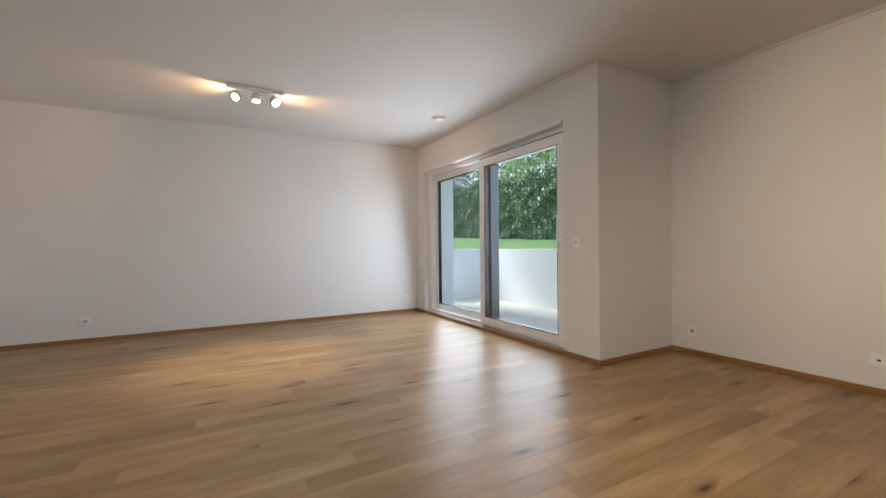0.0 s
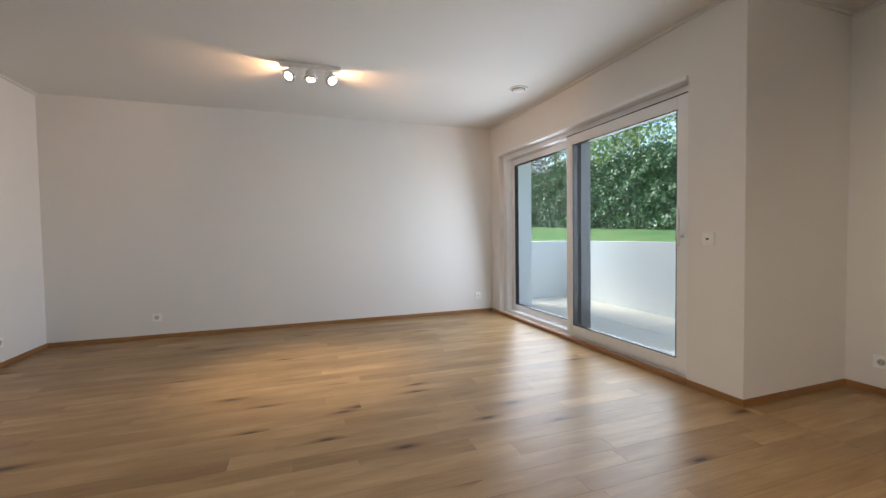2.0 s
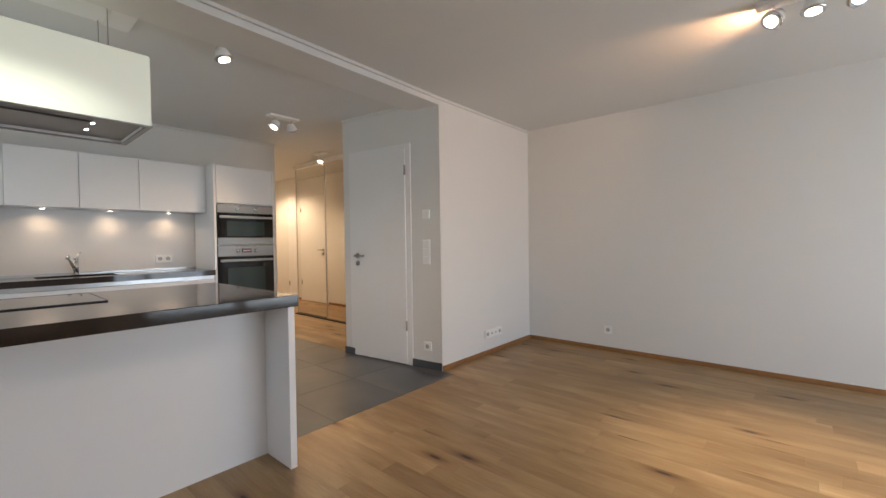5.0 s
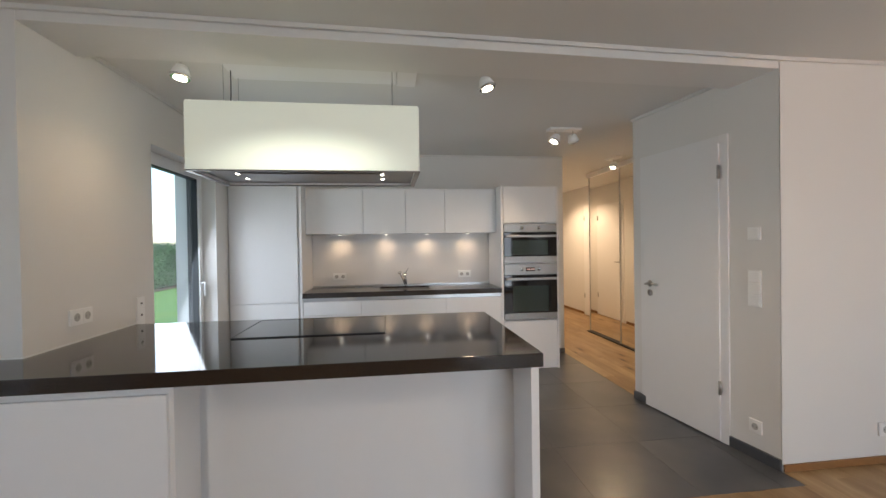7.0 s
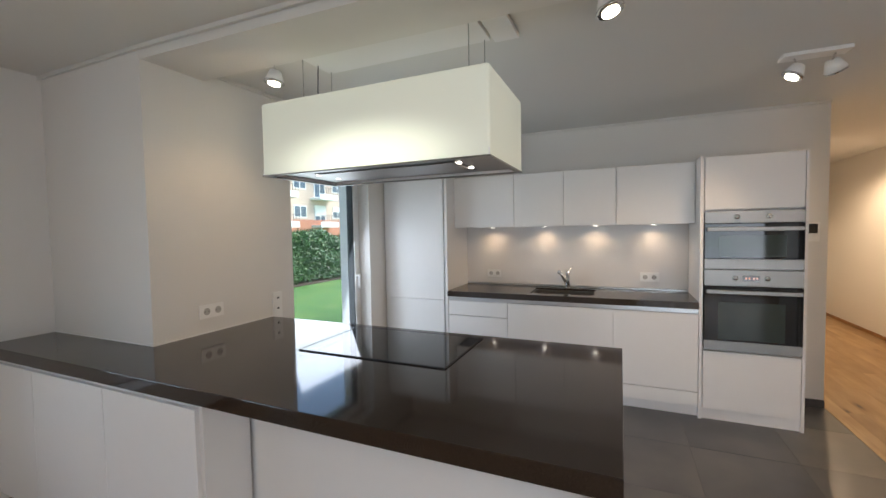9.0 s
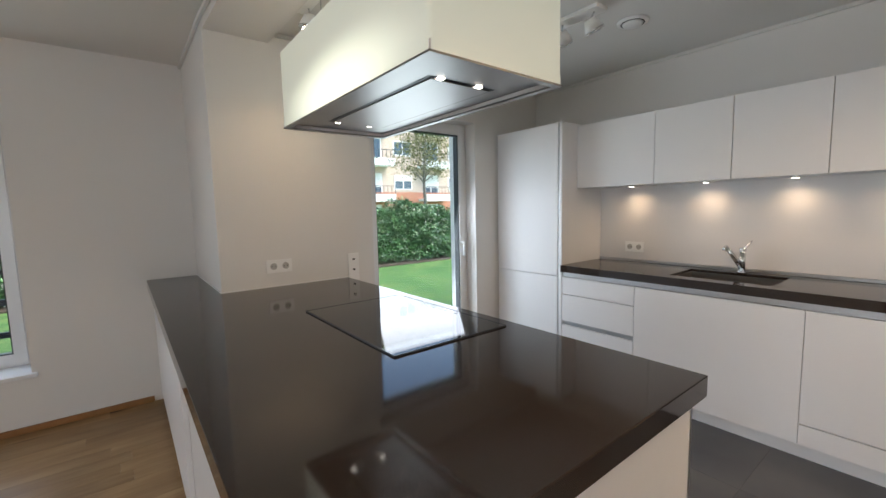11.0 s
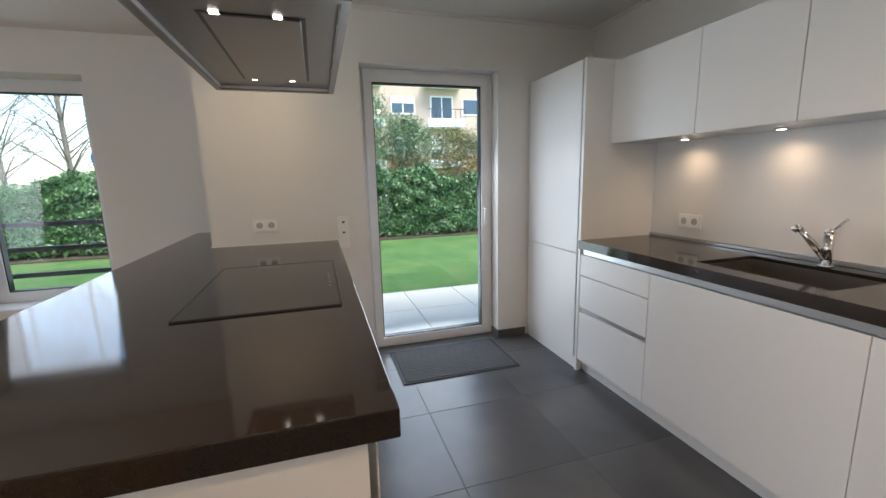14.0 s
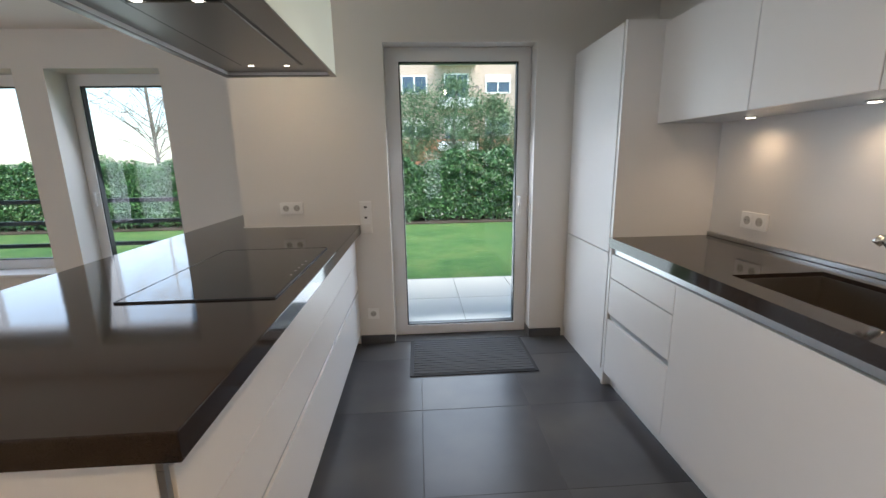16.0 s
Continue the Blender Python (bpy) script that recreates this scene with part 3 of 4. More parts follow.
part("overflow", boxes((SK[0] + 0.0052, SK[0] + 0.008, 2.22, 2.28, 0.775, 0.80)), CHROME, sink)

fa = thing("mixer_tap", (-4.79, 2.20, 0.892), "chrome single lever kitchen mixer tap", "tap")
part("body", rods(((-4.79, 2.20, 0.892), (-4.79, 2.20, 0.90), 0.027), ((-4.79, 2.20, 0.90), (-4.79, 2.20, 1.035), 0.019), n=24), CHROME, fa, smooth=True)
part("spout", rods(((-4.788, 2.198, 0.925), (-4.692, 2.135, 1.068), 0.016, 0.012), ((-4.697, 2.138, 1.066), (-4.68, 2.128, 1.045), 0.0145)), CHROME, fa, smooth=True)
part("lever", rods(((-4.79, 2.20, 1.035), (-4.79, 2.20, 1.055), 0.021, 0.017), ((-4.792, 2.205, 1.048), (-4.825, 2.238, 1.098), 0.006)), CHROME, fa, smooth=True)

UX = -4.507
for y0, y1 in ((1.152, 1.75), (1.75, 2.20), (2.20, 2.63), (2.63, 3.208)):
    u = thing("wall_cabinet", (-4.7, (y0 + y1) / 2, 1.5), "white handleless wall cabinet with lit underside, closed", "cabinet", "kitchen wall units")
    part("body", boxes((KW_X + 0.002, UX - 0.02, y0 + 0.0005, y1 - 0.0005, 1.512, 1.972)), LACQUER, u)
    part("door", boxes((UX - 0.019, UX, y0 + 0.002, y1 - 0.002, 1.490, 1.974), bevel=0.0015), LACQUER, u)
    part("light_panel", boxes((KW_X + 0.02, UX - 0.03, y0 + 0.002, y1 - 0.002, 1.492, 1.5118)), ALU, u, "aluminium underside panel")
for y in (1.475, 1.985, 2.45, 2.93):
    ld = thing("cabinet_downlight", (-4.75, y, 1.485), "small round lit downlight beneath a wall cabinet", "light", "cabinet downlights")
    part("ring", rods(((-4.75, y, 1.486), (-4.75, y, 1.4918), 0.025), n=24), CHROME, ld, smooth=True)
    part("lens", rods(((-4.75, y, 1.484), (-4.75, y, 1.4858), 0.017), n=24), LED, ld, "lit lens")
    spot_light("downlight_beam", (-4.75, y, 1.478), (-4.77, y, 0.9), 1.0, 155, (1.0, 0.72, 0.47), 1.0, 0.035)

tw = thing("oven_tower", (-4.6, 3.53, 0), "tall white handleless cabinet that holds two ovens", "cabinet")
part("side_panel", boxes((KW_X + 0.002, FX + 0.002, 3.210, 3.232, 0.0, 1.985)), LACQUER, tw)
part("side_panel", boxes((KW_X + 0.002, FX + 0.002, 3.830, 3.848, 0.0, 1.975)), LACQUER, tw)
part("body", boxes((KW_X + 0.002, FX - 0.05, 3.233, 3.829, 0.08, 1.97)), LACQUER, tw)
front("upper_door", tw, 3.236, 3.828, 1.585, 1.975)
front("lower_door", tw, 3.236, 3.828, 0.085, 0.530)
part("plinth", boxes((FX - 0.03, FX - 0.02, 3.233, 3.829, 0.0, 0.083)), LACQUER, tw)


def oven(label, z0, z1, panel, knobs, handle_z, glass):
    o = thing("oven", (FX, 3.532, z0), label, "oven")
    a, b = 3.238, 3.826
    part("body", boxes((FX - 0.045, FX - 0.004, a + 0.004, b - 0.004, z0 + 0.002, z1 - 0.002)), DARKHOLE, o)
    cp = part("control_panel", boxes((FX - 0.003, FX + 0.014, a, b, panel[0], panel[1]), bevel=0.002), OVENSTEEL, o, "brushed steel control panel")
    part("lower_trim", boxes((FX - 0.003, FX + 0.012, a, b, z0, glass[0] - 0.012), bevel=0.002), OVENSTEEL, o, "brushed steel trim")
    part("door", boxes((FX - 0.003, FX + 0.016, a, b, glass[0] - 0.010, panel[0] - 0.004), bevel=0.002), BLACKGLASS, o, "black glass oven door")
    part("window", boxes((FX + 0.0162, FX + 0.0185, a + 0.09, b - 0.10, glass[0] + 0.005, glass[1])), OVENGLASS, o, "tinted oven window")
    part("handle", boxes((FX + 0.030, FX + 0.045, a + 0.012, b - 0.012, handle_z - 0.014, handle_z + 0.014), (FX + 0.016, FX + 0.031, a + 0.03, a + 0.05, handle_z - 0.008, handle_z + 0.008), (FX + 0.016, FX + 0.031, b - 0.05, b - 0.03, handle_z - 0.008, handle_z + 0.008), bevel=0.003), OVENSTEEL, o, "brushed steel bar handle")
    pz = (panel[0] + panel[1]) / 2
    for k in knobs:
        part("knob", rods(((FX + 0.014, k, pz), (FX + 0.030, k, pz), 0.019, 0.016), n=20), CHROME, o, "chrome control knob", True)
    return o, pz


o1, pz = oven("stainless steel compact oven with black glass door, closed", 1.148, 1.572, (1.485, 1.572), (3.435, 3.625), 1.440, (1.235, 1.395))
o2, pz = oven("stainless steel oven with black glass door and digital display, closed", 0.540, 1.142, (1.025, 1.142), (3.43, 3.62), 0.982, (0.625, 0.905))
part("display", boxes((FX + 0.0142, FX + 0.0165, 3.475, 3.575, pz - 0.02, pz + 0.02)), BLACKGLASS, o2, "dark display")
DIGIT = glow("red_digit", (1.0, 0.15, 0.05), 0.15)
for y in (3.49, 3.51, 3.535, 3.555):
    part("digit", boxes((FX + 0.0166, FX + 0.0175, y, y + 0.010, pz - 0.008, pz + 0.008)), DIGIT, o2, "dim red digit")

# ---- kitchen: peninsula ----
bar = thing("kitchen_peninsula", (-2.4, 1.5, 0), "white lacquered kitchen peninsula with handleless drawers and a seating overhang", "kitchen island")
part("end_panel", boxes((-2.782, -1.747, 2.622, 2.657, 0.0, 0.831), bevel=0.0015), LACQUER, bar)
part("back_panel", boxes((-2.02, -2.002, 1.21, 2.621, 0.0, 0.831)), LACQUER, bar)
part("body", boxes((-2.782, -2.021, KS_Y + 0.003, 2.621, 0.08, 0.831)), LACQUER, bar)
part("plinth", boxes((-2.74, -2.73, KS_Y + 0.003, 2.657, 0.0, 0.08)), LACQUER, bar)
for y0, y1 in ((KS_Y + 0.02, 2.640),):
    for z0, z1 in ((0.625, 0.80), (0.432, 0.622), (0.085, 0.405)):
        part("drawer", boxes((-2.802, -2.784, y0 + 0.002, y1 - 0.002, z0, z1), bevel=0.0015), LACQUER, bar)
    part("handle_profile", boxes((-2.793, -2.783, y0, y1, 0.407, 0.430)), ALU, bar, "aluminium grip profile")
part("top_profile", boxes((-2.796, -2.783, KS_Y + 0.003, 2.655, 0.803, 0.8315)), ALU, bar, "aluminium grip profile")
part("corner_profile", boxes((-2.796, -2.783, 2.642, 2.656, 0.0, 0.802)), ALU, bar, "aluminium corner profile")

bc = thing("bar_cabinet", (-1.9, 0.35, 0), "low white handleless cabinet beneath the worktop overhang, closed", "cabinet")
part("body", boxes((-1.998, -1.785, S_Y + 0.004, 1.185, 0.06, 0.829)), LACQUER, bc)
part("plinth", boxes((-1.998, -1.83, S_Y + 0.004, 1.18, 0.0, 0.059)), LACQUER, bc)
for y0, y1 in ((S_Y + 0.02, -0.06), (-0.06, 0.555), (0.555, 1.17)):
    part("door", boxes((-1.784, -1.765, y0 + 0.002, y1 - 0.002, 0.065, 0.795), bevel=0.0015), LACQUER, bc)
part("filler", boxes((-2.052, -1.999, S_Y + 0.004, KS_Y - 0.003, 0.0, 0.829)), LACQUER, bc)

wi = prism([(-1.737, S_Y + 0.003), (-1.737, 2.675), (-2.842, 2.675), (-2.842, KS_Y + 0.003), (PIL_X + 0.003, KS_Y + 0.003), (PIL_X + 0.003, S_Y + 0.003)], 0.832, 0.892)
soft(wi, 0.003)
structure("worktop_peninsula", wi, STONE, "polished dark brown stone worktop of the peninsula", "worktop")
structure("silicone_joint", boxes((-2.84, PIL_X + 0.004, KS_Y + 0.0005, KS_Y + 0.006, 0.8925, 0.899), (PIL_X + 0.0005, PIL_X + 0.006, S_Y + 0.004, KS_Y + 0.006, 0.8925, 0.899)), PLASTIC, "white silicone joint between stone and wall", "trim")

hob = thing("induction_hob", (-2.524, 1.61, 0.892), "black glass induction hob set flush in the worktop", "hob")
part("glass", boxes((-2.774, -2.275, 1.222, 1.996, 0.8925, 0.897), bevel=0.001), BLACKGLASS, hob)
for x0, x1, y0, y1 in ((-2.778, -2.7745, 1.218, 2.0), (-2.2745, -2.271, 1.218, 2.0), (-2.7745, -2.2745, 1.218, 1.2215), (-2.7745, -2.2745, 1.9965, 2.0)):
    part("edge", boxes((x0, x1, y0, y1, 0.8925, 0.898)), RAILPAINT, hob)
for y in (1.50, 1.56, 1.61, 1.66, 1.72):
    part("marking", boxes((-2.752, -2.744, y, y + 0.02, 0.8972, 0.8976)), plain("grey_print", (0.35, 0.35, 0.35), 0.4, relief=0), hob)

# ---- cooker hood ----
HX0, HX1, HY0, HY1, HZ0, HZ1 = -2.845, -2.288, 1.005, 2.2, 1.76, 2.118
UZ = HZ0 + 0.02
hood = thing("cooker_hood", ((HX0 + HX1) / 2, (HY0 + HY1) / 2, HZ0), "suspended cooker hood with glowing white acrylic sides and steel underside", "cooker hood")
sh = bmesh.new()
box(sh, HX0, HX1, HY0, HY1, HZ0, HZ1)
bmesh.ops.delete(sh, geom=[f for f in sh.faces if f.normal.z < -0.5], context="FACES_ONLY")
bmesh.ops.bevel(sh, geom=list(sh.edges), offset=0.014, segments=3, affect="EDGES", profile=0.5)
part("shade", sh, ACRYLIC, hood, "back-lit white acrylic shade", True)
part("trim_ring", boxes((HX0 - 0.001, HX0 + 0.024, HY0 - 0.001, HY1 + 0.001, HZ0 - 0.004, HZ0 + 0.0025), (HX1 - 0.024, HX1 + 0.001, HY0 - 0.001, HY1 + 0.001, HZ0 - 0.004, HZ0 + 0.0025), (HX0 + 0.024, HX1 - 0.024, HY0 - 0.001, HY0 + 0.024, HZ0 - 0.004, HZ0 + 0.0025), (HX0 + 0.024, HX1 - 0.024, HY1 - 0.024, HY1 + 0.001, HZ0 - 0.004, HZ0 + 0.0025)), OVENSTEEL, hood, "steel trim round the underside")
part("lower_edge", boxes((HX0 + 0.002, HX0 + 0.024, HY0 + 0.002, HY1 - 0.002, HZ0 + 0.003, UZ + 0.01), (HX1 - 0.024, HX1 - 0.002, HY0 + 0.002, HY1 - 0.002, HZ0 + 0.003, UZ + 0.01), (HX0 + 0.024, HX1 - 0.024, HY0 + 0.002, HY0 + 0.024, HZ0 + 0.003, UZ + 0.01), (HX0 + 0.024, HX1 - 0.024, HY1 - 0.024, HY1 - 0.002, HZ0 + 0.003, UZ + 0.01)), LACQUER, hood)
part("underside", boxes((HX0 + 0.025, HX1 - 0.025, HY0 + 0.025, HY1 - 0.025, UZ - 0.004, UZ + 0.012), bevel=0.003), OVENSTEEL, hood, "brushed steel underside")
px0, px1, py0, py1 = -2.715, -2.452, 1.205, 1.985
part("filter_panel", boxes((px0, px1, py0, py1, UZ - 0.010, UZ - 0.005), bevel=0.0015), OVENSTEEL, hood, "brushed steel filter panel")
for d in ((px0 - 0.014, px0 - 0.001, py0 - 0.01, py1 + 0.01), (px1 + 0.001, px1 + 0.014, py0 - 0.01, py1 + 0.01), (px0, px1, py0 - 0.010, py0 - 0.001), (px0, px1, py1 + 0.001, py1 + 0.010)):
    part("slot", boxes((*d, UZ - 0.0055, UZ - 0.0045)), DARKHOLE, hood, "dark extraction slot")
for x, y in ((-2.485, 1.99), (-2.652, 1.99), (-2.485, 1.198), (-2.652, 1.198)):
    lamp = part("lamp", boxes((x - 0.0125, x + 0.0125, y - 0.0125, y + 0.0125, UZ - 0.009, UZ - 0.004), bevel=0.002), LED, hood, "square lit hood lamp")
    spot_light("hood_beam", (x, y, UZ - 0.02), (x, y, 0.9), 0.15, 100, (1.0, 0.86, 0.74), 0.6, 0.02)
part("ceiling_plate", boxes((-2.70, -2.43, 1.115, 2.085, CZ - 0.035, CZ - 0.001), bevel=0.003), LACQUER, hood, "white ceiling mounting plate")
part("ceiling_plate", boxes((-2.76, -2.48, 2.09, 2.21, CZ - 0.022, CZ - 0.001), bevel=0.003), LACQUER, hood, "white ceiling mounting plate")
for x, y in ((-2.45, 1.14), (-2.68, 1.14), (-2.45, 2.06), (-2.68, 2.06)):
    part("cable", rods(((x, y, HZ1 - 0.002), (x, y, CZ - 0.034), 0.0022), n=8), STEEL, hood)
part("power_cord", rods(((-2.57, 1.13, HZ1 - 0.002), (-2.562, 1.14, 2.25), 0.003), ((-2.562, 1.14, 2.25), (-2.575, 1.135, CZ - 0.034), 0.003), n=8), RUBBER, hood)


# ---- ceiling spotlights ----
def lamp_head(parent, base, down, lit, tilt):
    """A ring-shaped spotlight head on a short arm below the point base, aimed along tilt."""
    c = Vector(base) + Vector((0, 0, -down))
    aim = Vector(tilt).normalized()
    part("arm", rods((tuple(base), tuple(c - aim * 0.045), 0.005), n=8), CHROME, parent, smooth=True)
    h = part("head", rods((tuple(c - aim * 0.05), tuple(c + aim * 0.008), 0.030, 0.052), n=24), PLASTIC, parent, "white enamelled lamp head", True)
    part("rim", rods((tuple(c + aim * 0.0085), tuple(c + aim * 0.018), 0.054, 0.052), n=24), CHROME, h, smooth=True)
    part("reflector", rods((tuple(c + aim * 0.0185), tuple(c + aim * 0.0195), 0.047), n=24), CHROME, h, "chrome reflector dish")
    part("bulb", rods((tuple(c + aim * 0.020), tuple(c + aim * 0.024), 0.033), n=24), BULB if lit else ALU, h, "lit reflector bulb" if lit else "unlit reflector bulb")
    return c + aim * 0.03


WARM = (1.0, 0.82, 0.63)


def triple(x, y, label, aims):
    l3 = thing("ceiling_spotlight", (x, y, CZ), label, "light")
    part("rail", boxes((x - 0.236, x + 0.236, y - 0.035, y + 0.035, CZ - 0.03, CZ - 0.001), bevel=0.004), PLASTIC, l3, "white ceiling rail")
    for dx, aim, watts, size in aims:
        p = lamp_head(l3, (x + dx, y, CZ - 0.03), 0.068, True, aim)
        spot_light("spot_beam", p, p + Vector(aim), watts, size, WARM if size > 54 else (1.0, 0.65, 0.39), 0.9, 0.03)
    return l3


triple(0.262, 4.43, "white three-headed ceiling spotlight, all bulbs lit", ((-0.16, (-0.5, -0.55, -0.7), 11, 110), (0.0, (-0.02, -0.10, -1), 58, 56), (0.16, (0.45, -0.55, -0.7), 11, 110)))
for sx in (-1, 1):
    spot_light("ceiling_wash", (0.262 + sx * 0.10, 4.492, CZ - 0.105), (0.262 + sx * 1.1, 4.586, CZ - 0.10), 8.5, 110, (1.0, 0.55, 0.28), 0.8, 0.012)
triple(0.55, 0.75, "white three-headed ceiling spotlight, all bulbs lit", ((-0.16, (-0.3, 0.3, -1), 6, 110), (0.0, (0.75, 0.15, -1), 40, 100), (0.16, (0.95, 0.16, -0.30), 26, 60)))


def single(x, y, heads, label, plate):
    s = thing("ceiling_spotlight", (x, y, CZ), label, "light", "kitchen spotlights")
    part("plate", boxes((x - plate[0], x + plate[0], y - plate[1], y + plate[1], CZ - 0.022, CZ - 0.001), bevel=0.004), PLASTIC, s, "white ceiling plate")
    for dx, dy, aim, lit, watts in heads:
        p = lamp_head(s, (x + dx, y + dy, CZ - 0.022), 0.085, lit, aim)
        if lit:
            spot_light("spot_beam", p, p + Vector(aim), watts, 120, (1.0, 0.69, 0.41), 1.0, 0.03)


single(-2.45, 0.94, ((-0.03, -0.03, (0.1, -0.1, -1), True, 4.2),), "white ceiling spotlight with one lit head", (0.05, 0.11))
single(-2.44, 2.655, ((-0.04, -0.03, (0.1, 0.25, -1), True, 12),), "white ceiling spotlight with one lit head", (0.05, 0.11))
single(-3.68, 3.645, ((0.0, -0.09, (0.05, -0.55, -1), True, 22), (0.0, 0.09, (-0.4, 0.5, -1), False, 0)), "white ceiling spotlight with one lit and one unlit head", (0.05, 0.15))
single(-3.74, 1.66, ((0.0, 0.10, (-0.4, 0.2, -0.8), False, 0), (0.0, -0.10, (-0.6, -0.3, -0.7), False, 0)), "white ceiling spotlight with two unlit heads", (0.05, 0.15))
single(-4.87, 4.82, ((0.0, 0.0, (0.1, -0.25, -1), True, 0.01),), "white hallway ceiling spotlight with one lit head", (0.12, 0.05))
spot_light("hall_beam", (-4.87, 4.79, 2.30), (-4.80, 4.5, 0.0), 40, 140, (1.0, 0.71, 0.45), 0.6, 0.03)
# added lamp with no fixture, brightens the far end of the hallway
spot_light("hall_beam", (-7.4, 4.95, 2.36), (-7.4, 4.95, 0.0), 32, 150, (1.0, 0.71, 0.45), 0.6, 0.05)


def vent(x, y):
    v = thing("ceiling_vent", (x, y, CZ), "round white ceiling vent", "vent", "ceiling vents")
    part("ring", rods(((x, y, CZ - 0.012), (x, y, CZ - 0.001), 0.082, 0.088), n=32), PLASTIC, v, smooth=True)
    part("disc", rods(((x, y, CZ - 0.024), (x, y, CZ - 0.014), 0.05, 0.058), n=32), PLASTIC, v, smooth=True)
    part("gap", rods(((x, y, CZ - 0.0138), (x, y, CZ - 0.0122), 0.066), n=32), DARKHOLE, v)


vent(2.155, 4.40)
vent(-4.08, 1.80)


# ---- sockets and switches ----
def outlet(m, kinds, label, vertical=False, category="socket"):
    """A wall plate of one or more inserts; x along the wall, y out of the wall."""
    n = len(kinds)
    o = local_thing("wall_socket" if category == "socket" else "wall_switch", label, category)
    s = 0.072
    w, h = (s / 2, n * s / 2) if vertical else (n * s / 2, s / 2)
    part("plate", boxes((-w - 0.004, w + 0.004, 0.0006, 0.0115, -h - 0.004, h + 0.004), bevel=0.002), PLASTIC, o)
    for i, k in enumerate(kinds):
        c = (i - (n - 1) / 2) * s
        cx, cz = (0, -c) if vertical else (c, 0)
        if k == "s":
            part("insert", boxes((cx - 0.029, cx + 0.029, 0.0117, 0.0135, cz - 0.029, cz + 0.029), bevel=0.001), PLASTIC, o)
            # flat grey disc paints the shade of the recessed socket
            part("well_shade", rods(((cx, 0.0136, cz), (cx, 0.0140, cz), 0.0205), n=24), plain("socket_shadow", (0.45, 0.44, 0.42), 0.5, relief=0), o)
            for dx in (-0.0095, 0.0095):
                part("pin_hole", rods(((cx + dx, 0.0140, cz), (cx + dx, 0.0145, cz), 0.0028), n=10), DARKHOLE, o)
        elif k == "d":
            part("insert", boxes((cx - 0.029, cx + 0.029, 0.0117, 0.0135, cz - 0.029, cz + 0.029), bevel=0.001), PLASTIC, o)
            part("jack", boxes((cx - 0.009, cx + 0.009, 0.0136, 0.0145, cz - 0.007, cz + 0.005)), DARKHOLE, o)
        else:
            part("rocker", boxes((cx - 0.032, cx + 0.032, 0.0117, 0.016, cz - 0.032, cz + 0.032), bevel=0.002), PLASTIC, o)
    return placed(o, m)


NW, EW, SW, WW = 180, 90, 0, -90
SINGLE, DOUBLE = "white single wall socket", "white double wall socket"
outlet(pose(-1.264, N_Y, 0.219, 0, 0, NW), "s", SINGLE)
outlet(pose(2.36, N_Y, 0.22, 0, 0, NW), "d", "white data socket near the corner")
outlet(pose(-2.174, 5.09, 0.205, 0, 0, WW), "sdds", "white row of four wall sockets")
outlet(pose(E2_X, 2.376, 0.203, 0, 0, EW), "s", SINGLE)
outlet(pose(E2_X, 1.20, 0.22, 0, 0, EW), "dd", "white double data socket")
outlet(pose(E_X, 2.78, 0.982, 0, 0, EW), "d", "white wall switch with a small dark key", category="switch")
outlet(pose(-2.385, KS_Y, 1.02, 0, 0, SW), "ss", "white double wall socket above the worktop")
outlet(pose(-2.885, KS_Y, 0.945, 0, 0, SW), "ddr", "white column of two keys and a switch", True, "switch")
outlet(pose(-2.90, KS_Y, 0.235, 0, 0, SW), "s", "white low single wall socket")
outlet(pose(KW_X + 0.008, 2.905, 1.012, 0, 0, WW), "ss", "white double wall socket on the splashback")
outlet(pose(KW_X + 0.008, 1.455, 1.013, 0, 0, WW), "ss", "white double wall socket on the splashback")
sp = DA + along * 0.15
turn = math.degrees(math.atan2(nrm.y, nrm.x)) - 90
outlet(pose(sp.x, sp.y, 0.203, 0, 0, turn), "s", "white low single wall socket beside the door")
outlet(pose(sp.x, sp.y, 1.06, 0, 0, turn), "rrr", "white column of three light switches beside the door", True, "switch")
outlet(pose(sp.x, sp.y, 1.40, 0, 0, turn), "r", "white room thermostat beside the door", category="thermostat")
ic = thing("intercom_panel", (KW_X, 4.03, 1.40), "white intercom panel with a dark screen beside the oven tower", "intercom")
part("housing", boxes((KW_X + 0.001, KW_X + 0.02, 3.975, 4.095, 1.33, 1.48), bevel=0.003), PLASTIC, ic)
part("screen", boxes((KW_X + 0.0202, KW_X + 0.022, 3.99, 4.08, 1.395, 1.47)), BLACKGLASS, ic, "dark screen")

mat = thing("door_mat", (-3.58, 0.70, 0), "grey ribbed door mat with a dark rubber edge", "door mat")
part("base", boxes((-3.99, -3.165, 0.46, 0.967, 0.001, 0.007), bevel=0.002), RUBBER, mat)
MATCLOTH = plain("grey_mat_rib", (0.085, 0.088, 0.096), 0.95, vary=0.25, grain=300, relief=0.3)
for i in range(14):
    y = 0.482 + i * 0.0337
    part("rib", boxes((-3.965, -3.19, y, y + 0.0245, 0.0065, 0.012)), MATCLOTH, mat)

# ---- outside ----
def leaf_material(name, low, high, rough=0.35):
    m, n, l, b = make_material(name)
    geo = n.new("ShaderNodeNewGeometry")
    l.new(ramp(n, l, geo.outputs["Random Per Island"], [(0.0, low), (0.6, tuple((a + c) / 2 for a, c in zip(low, high))), (1.0, high)]), b.inputs["Base Color"])
    b.inputs["Roughness"].default_value = rough
    b.inputs["Transmission Weight"].default_value = 0.0
    return m


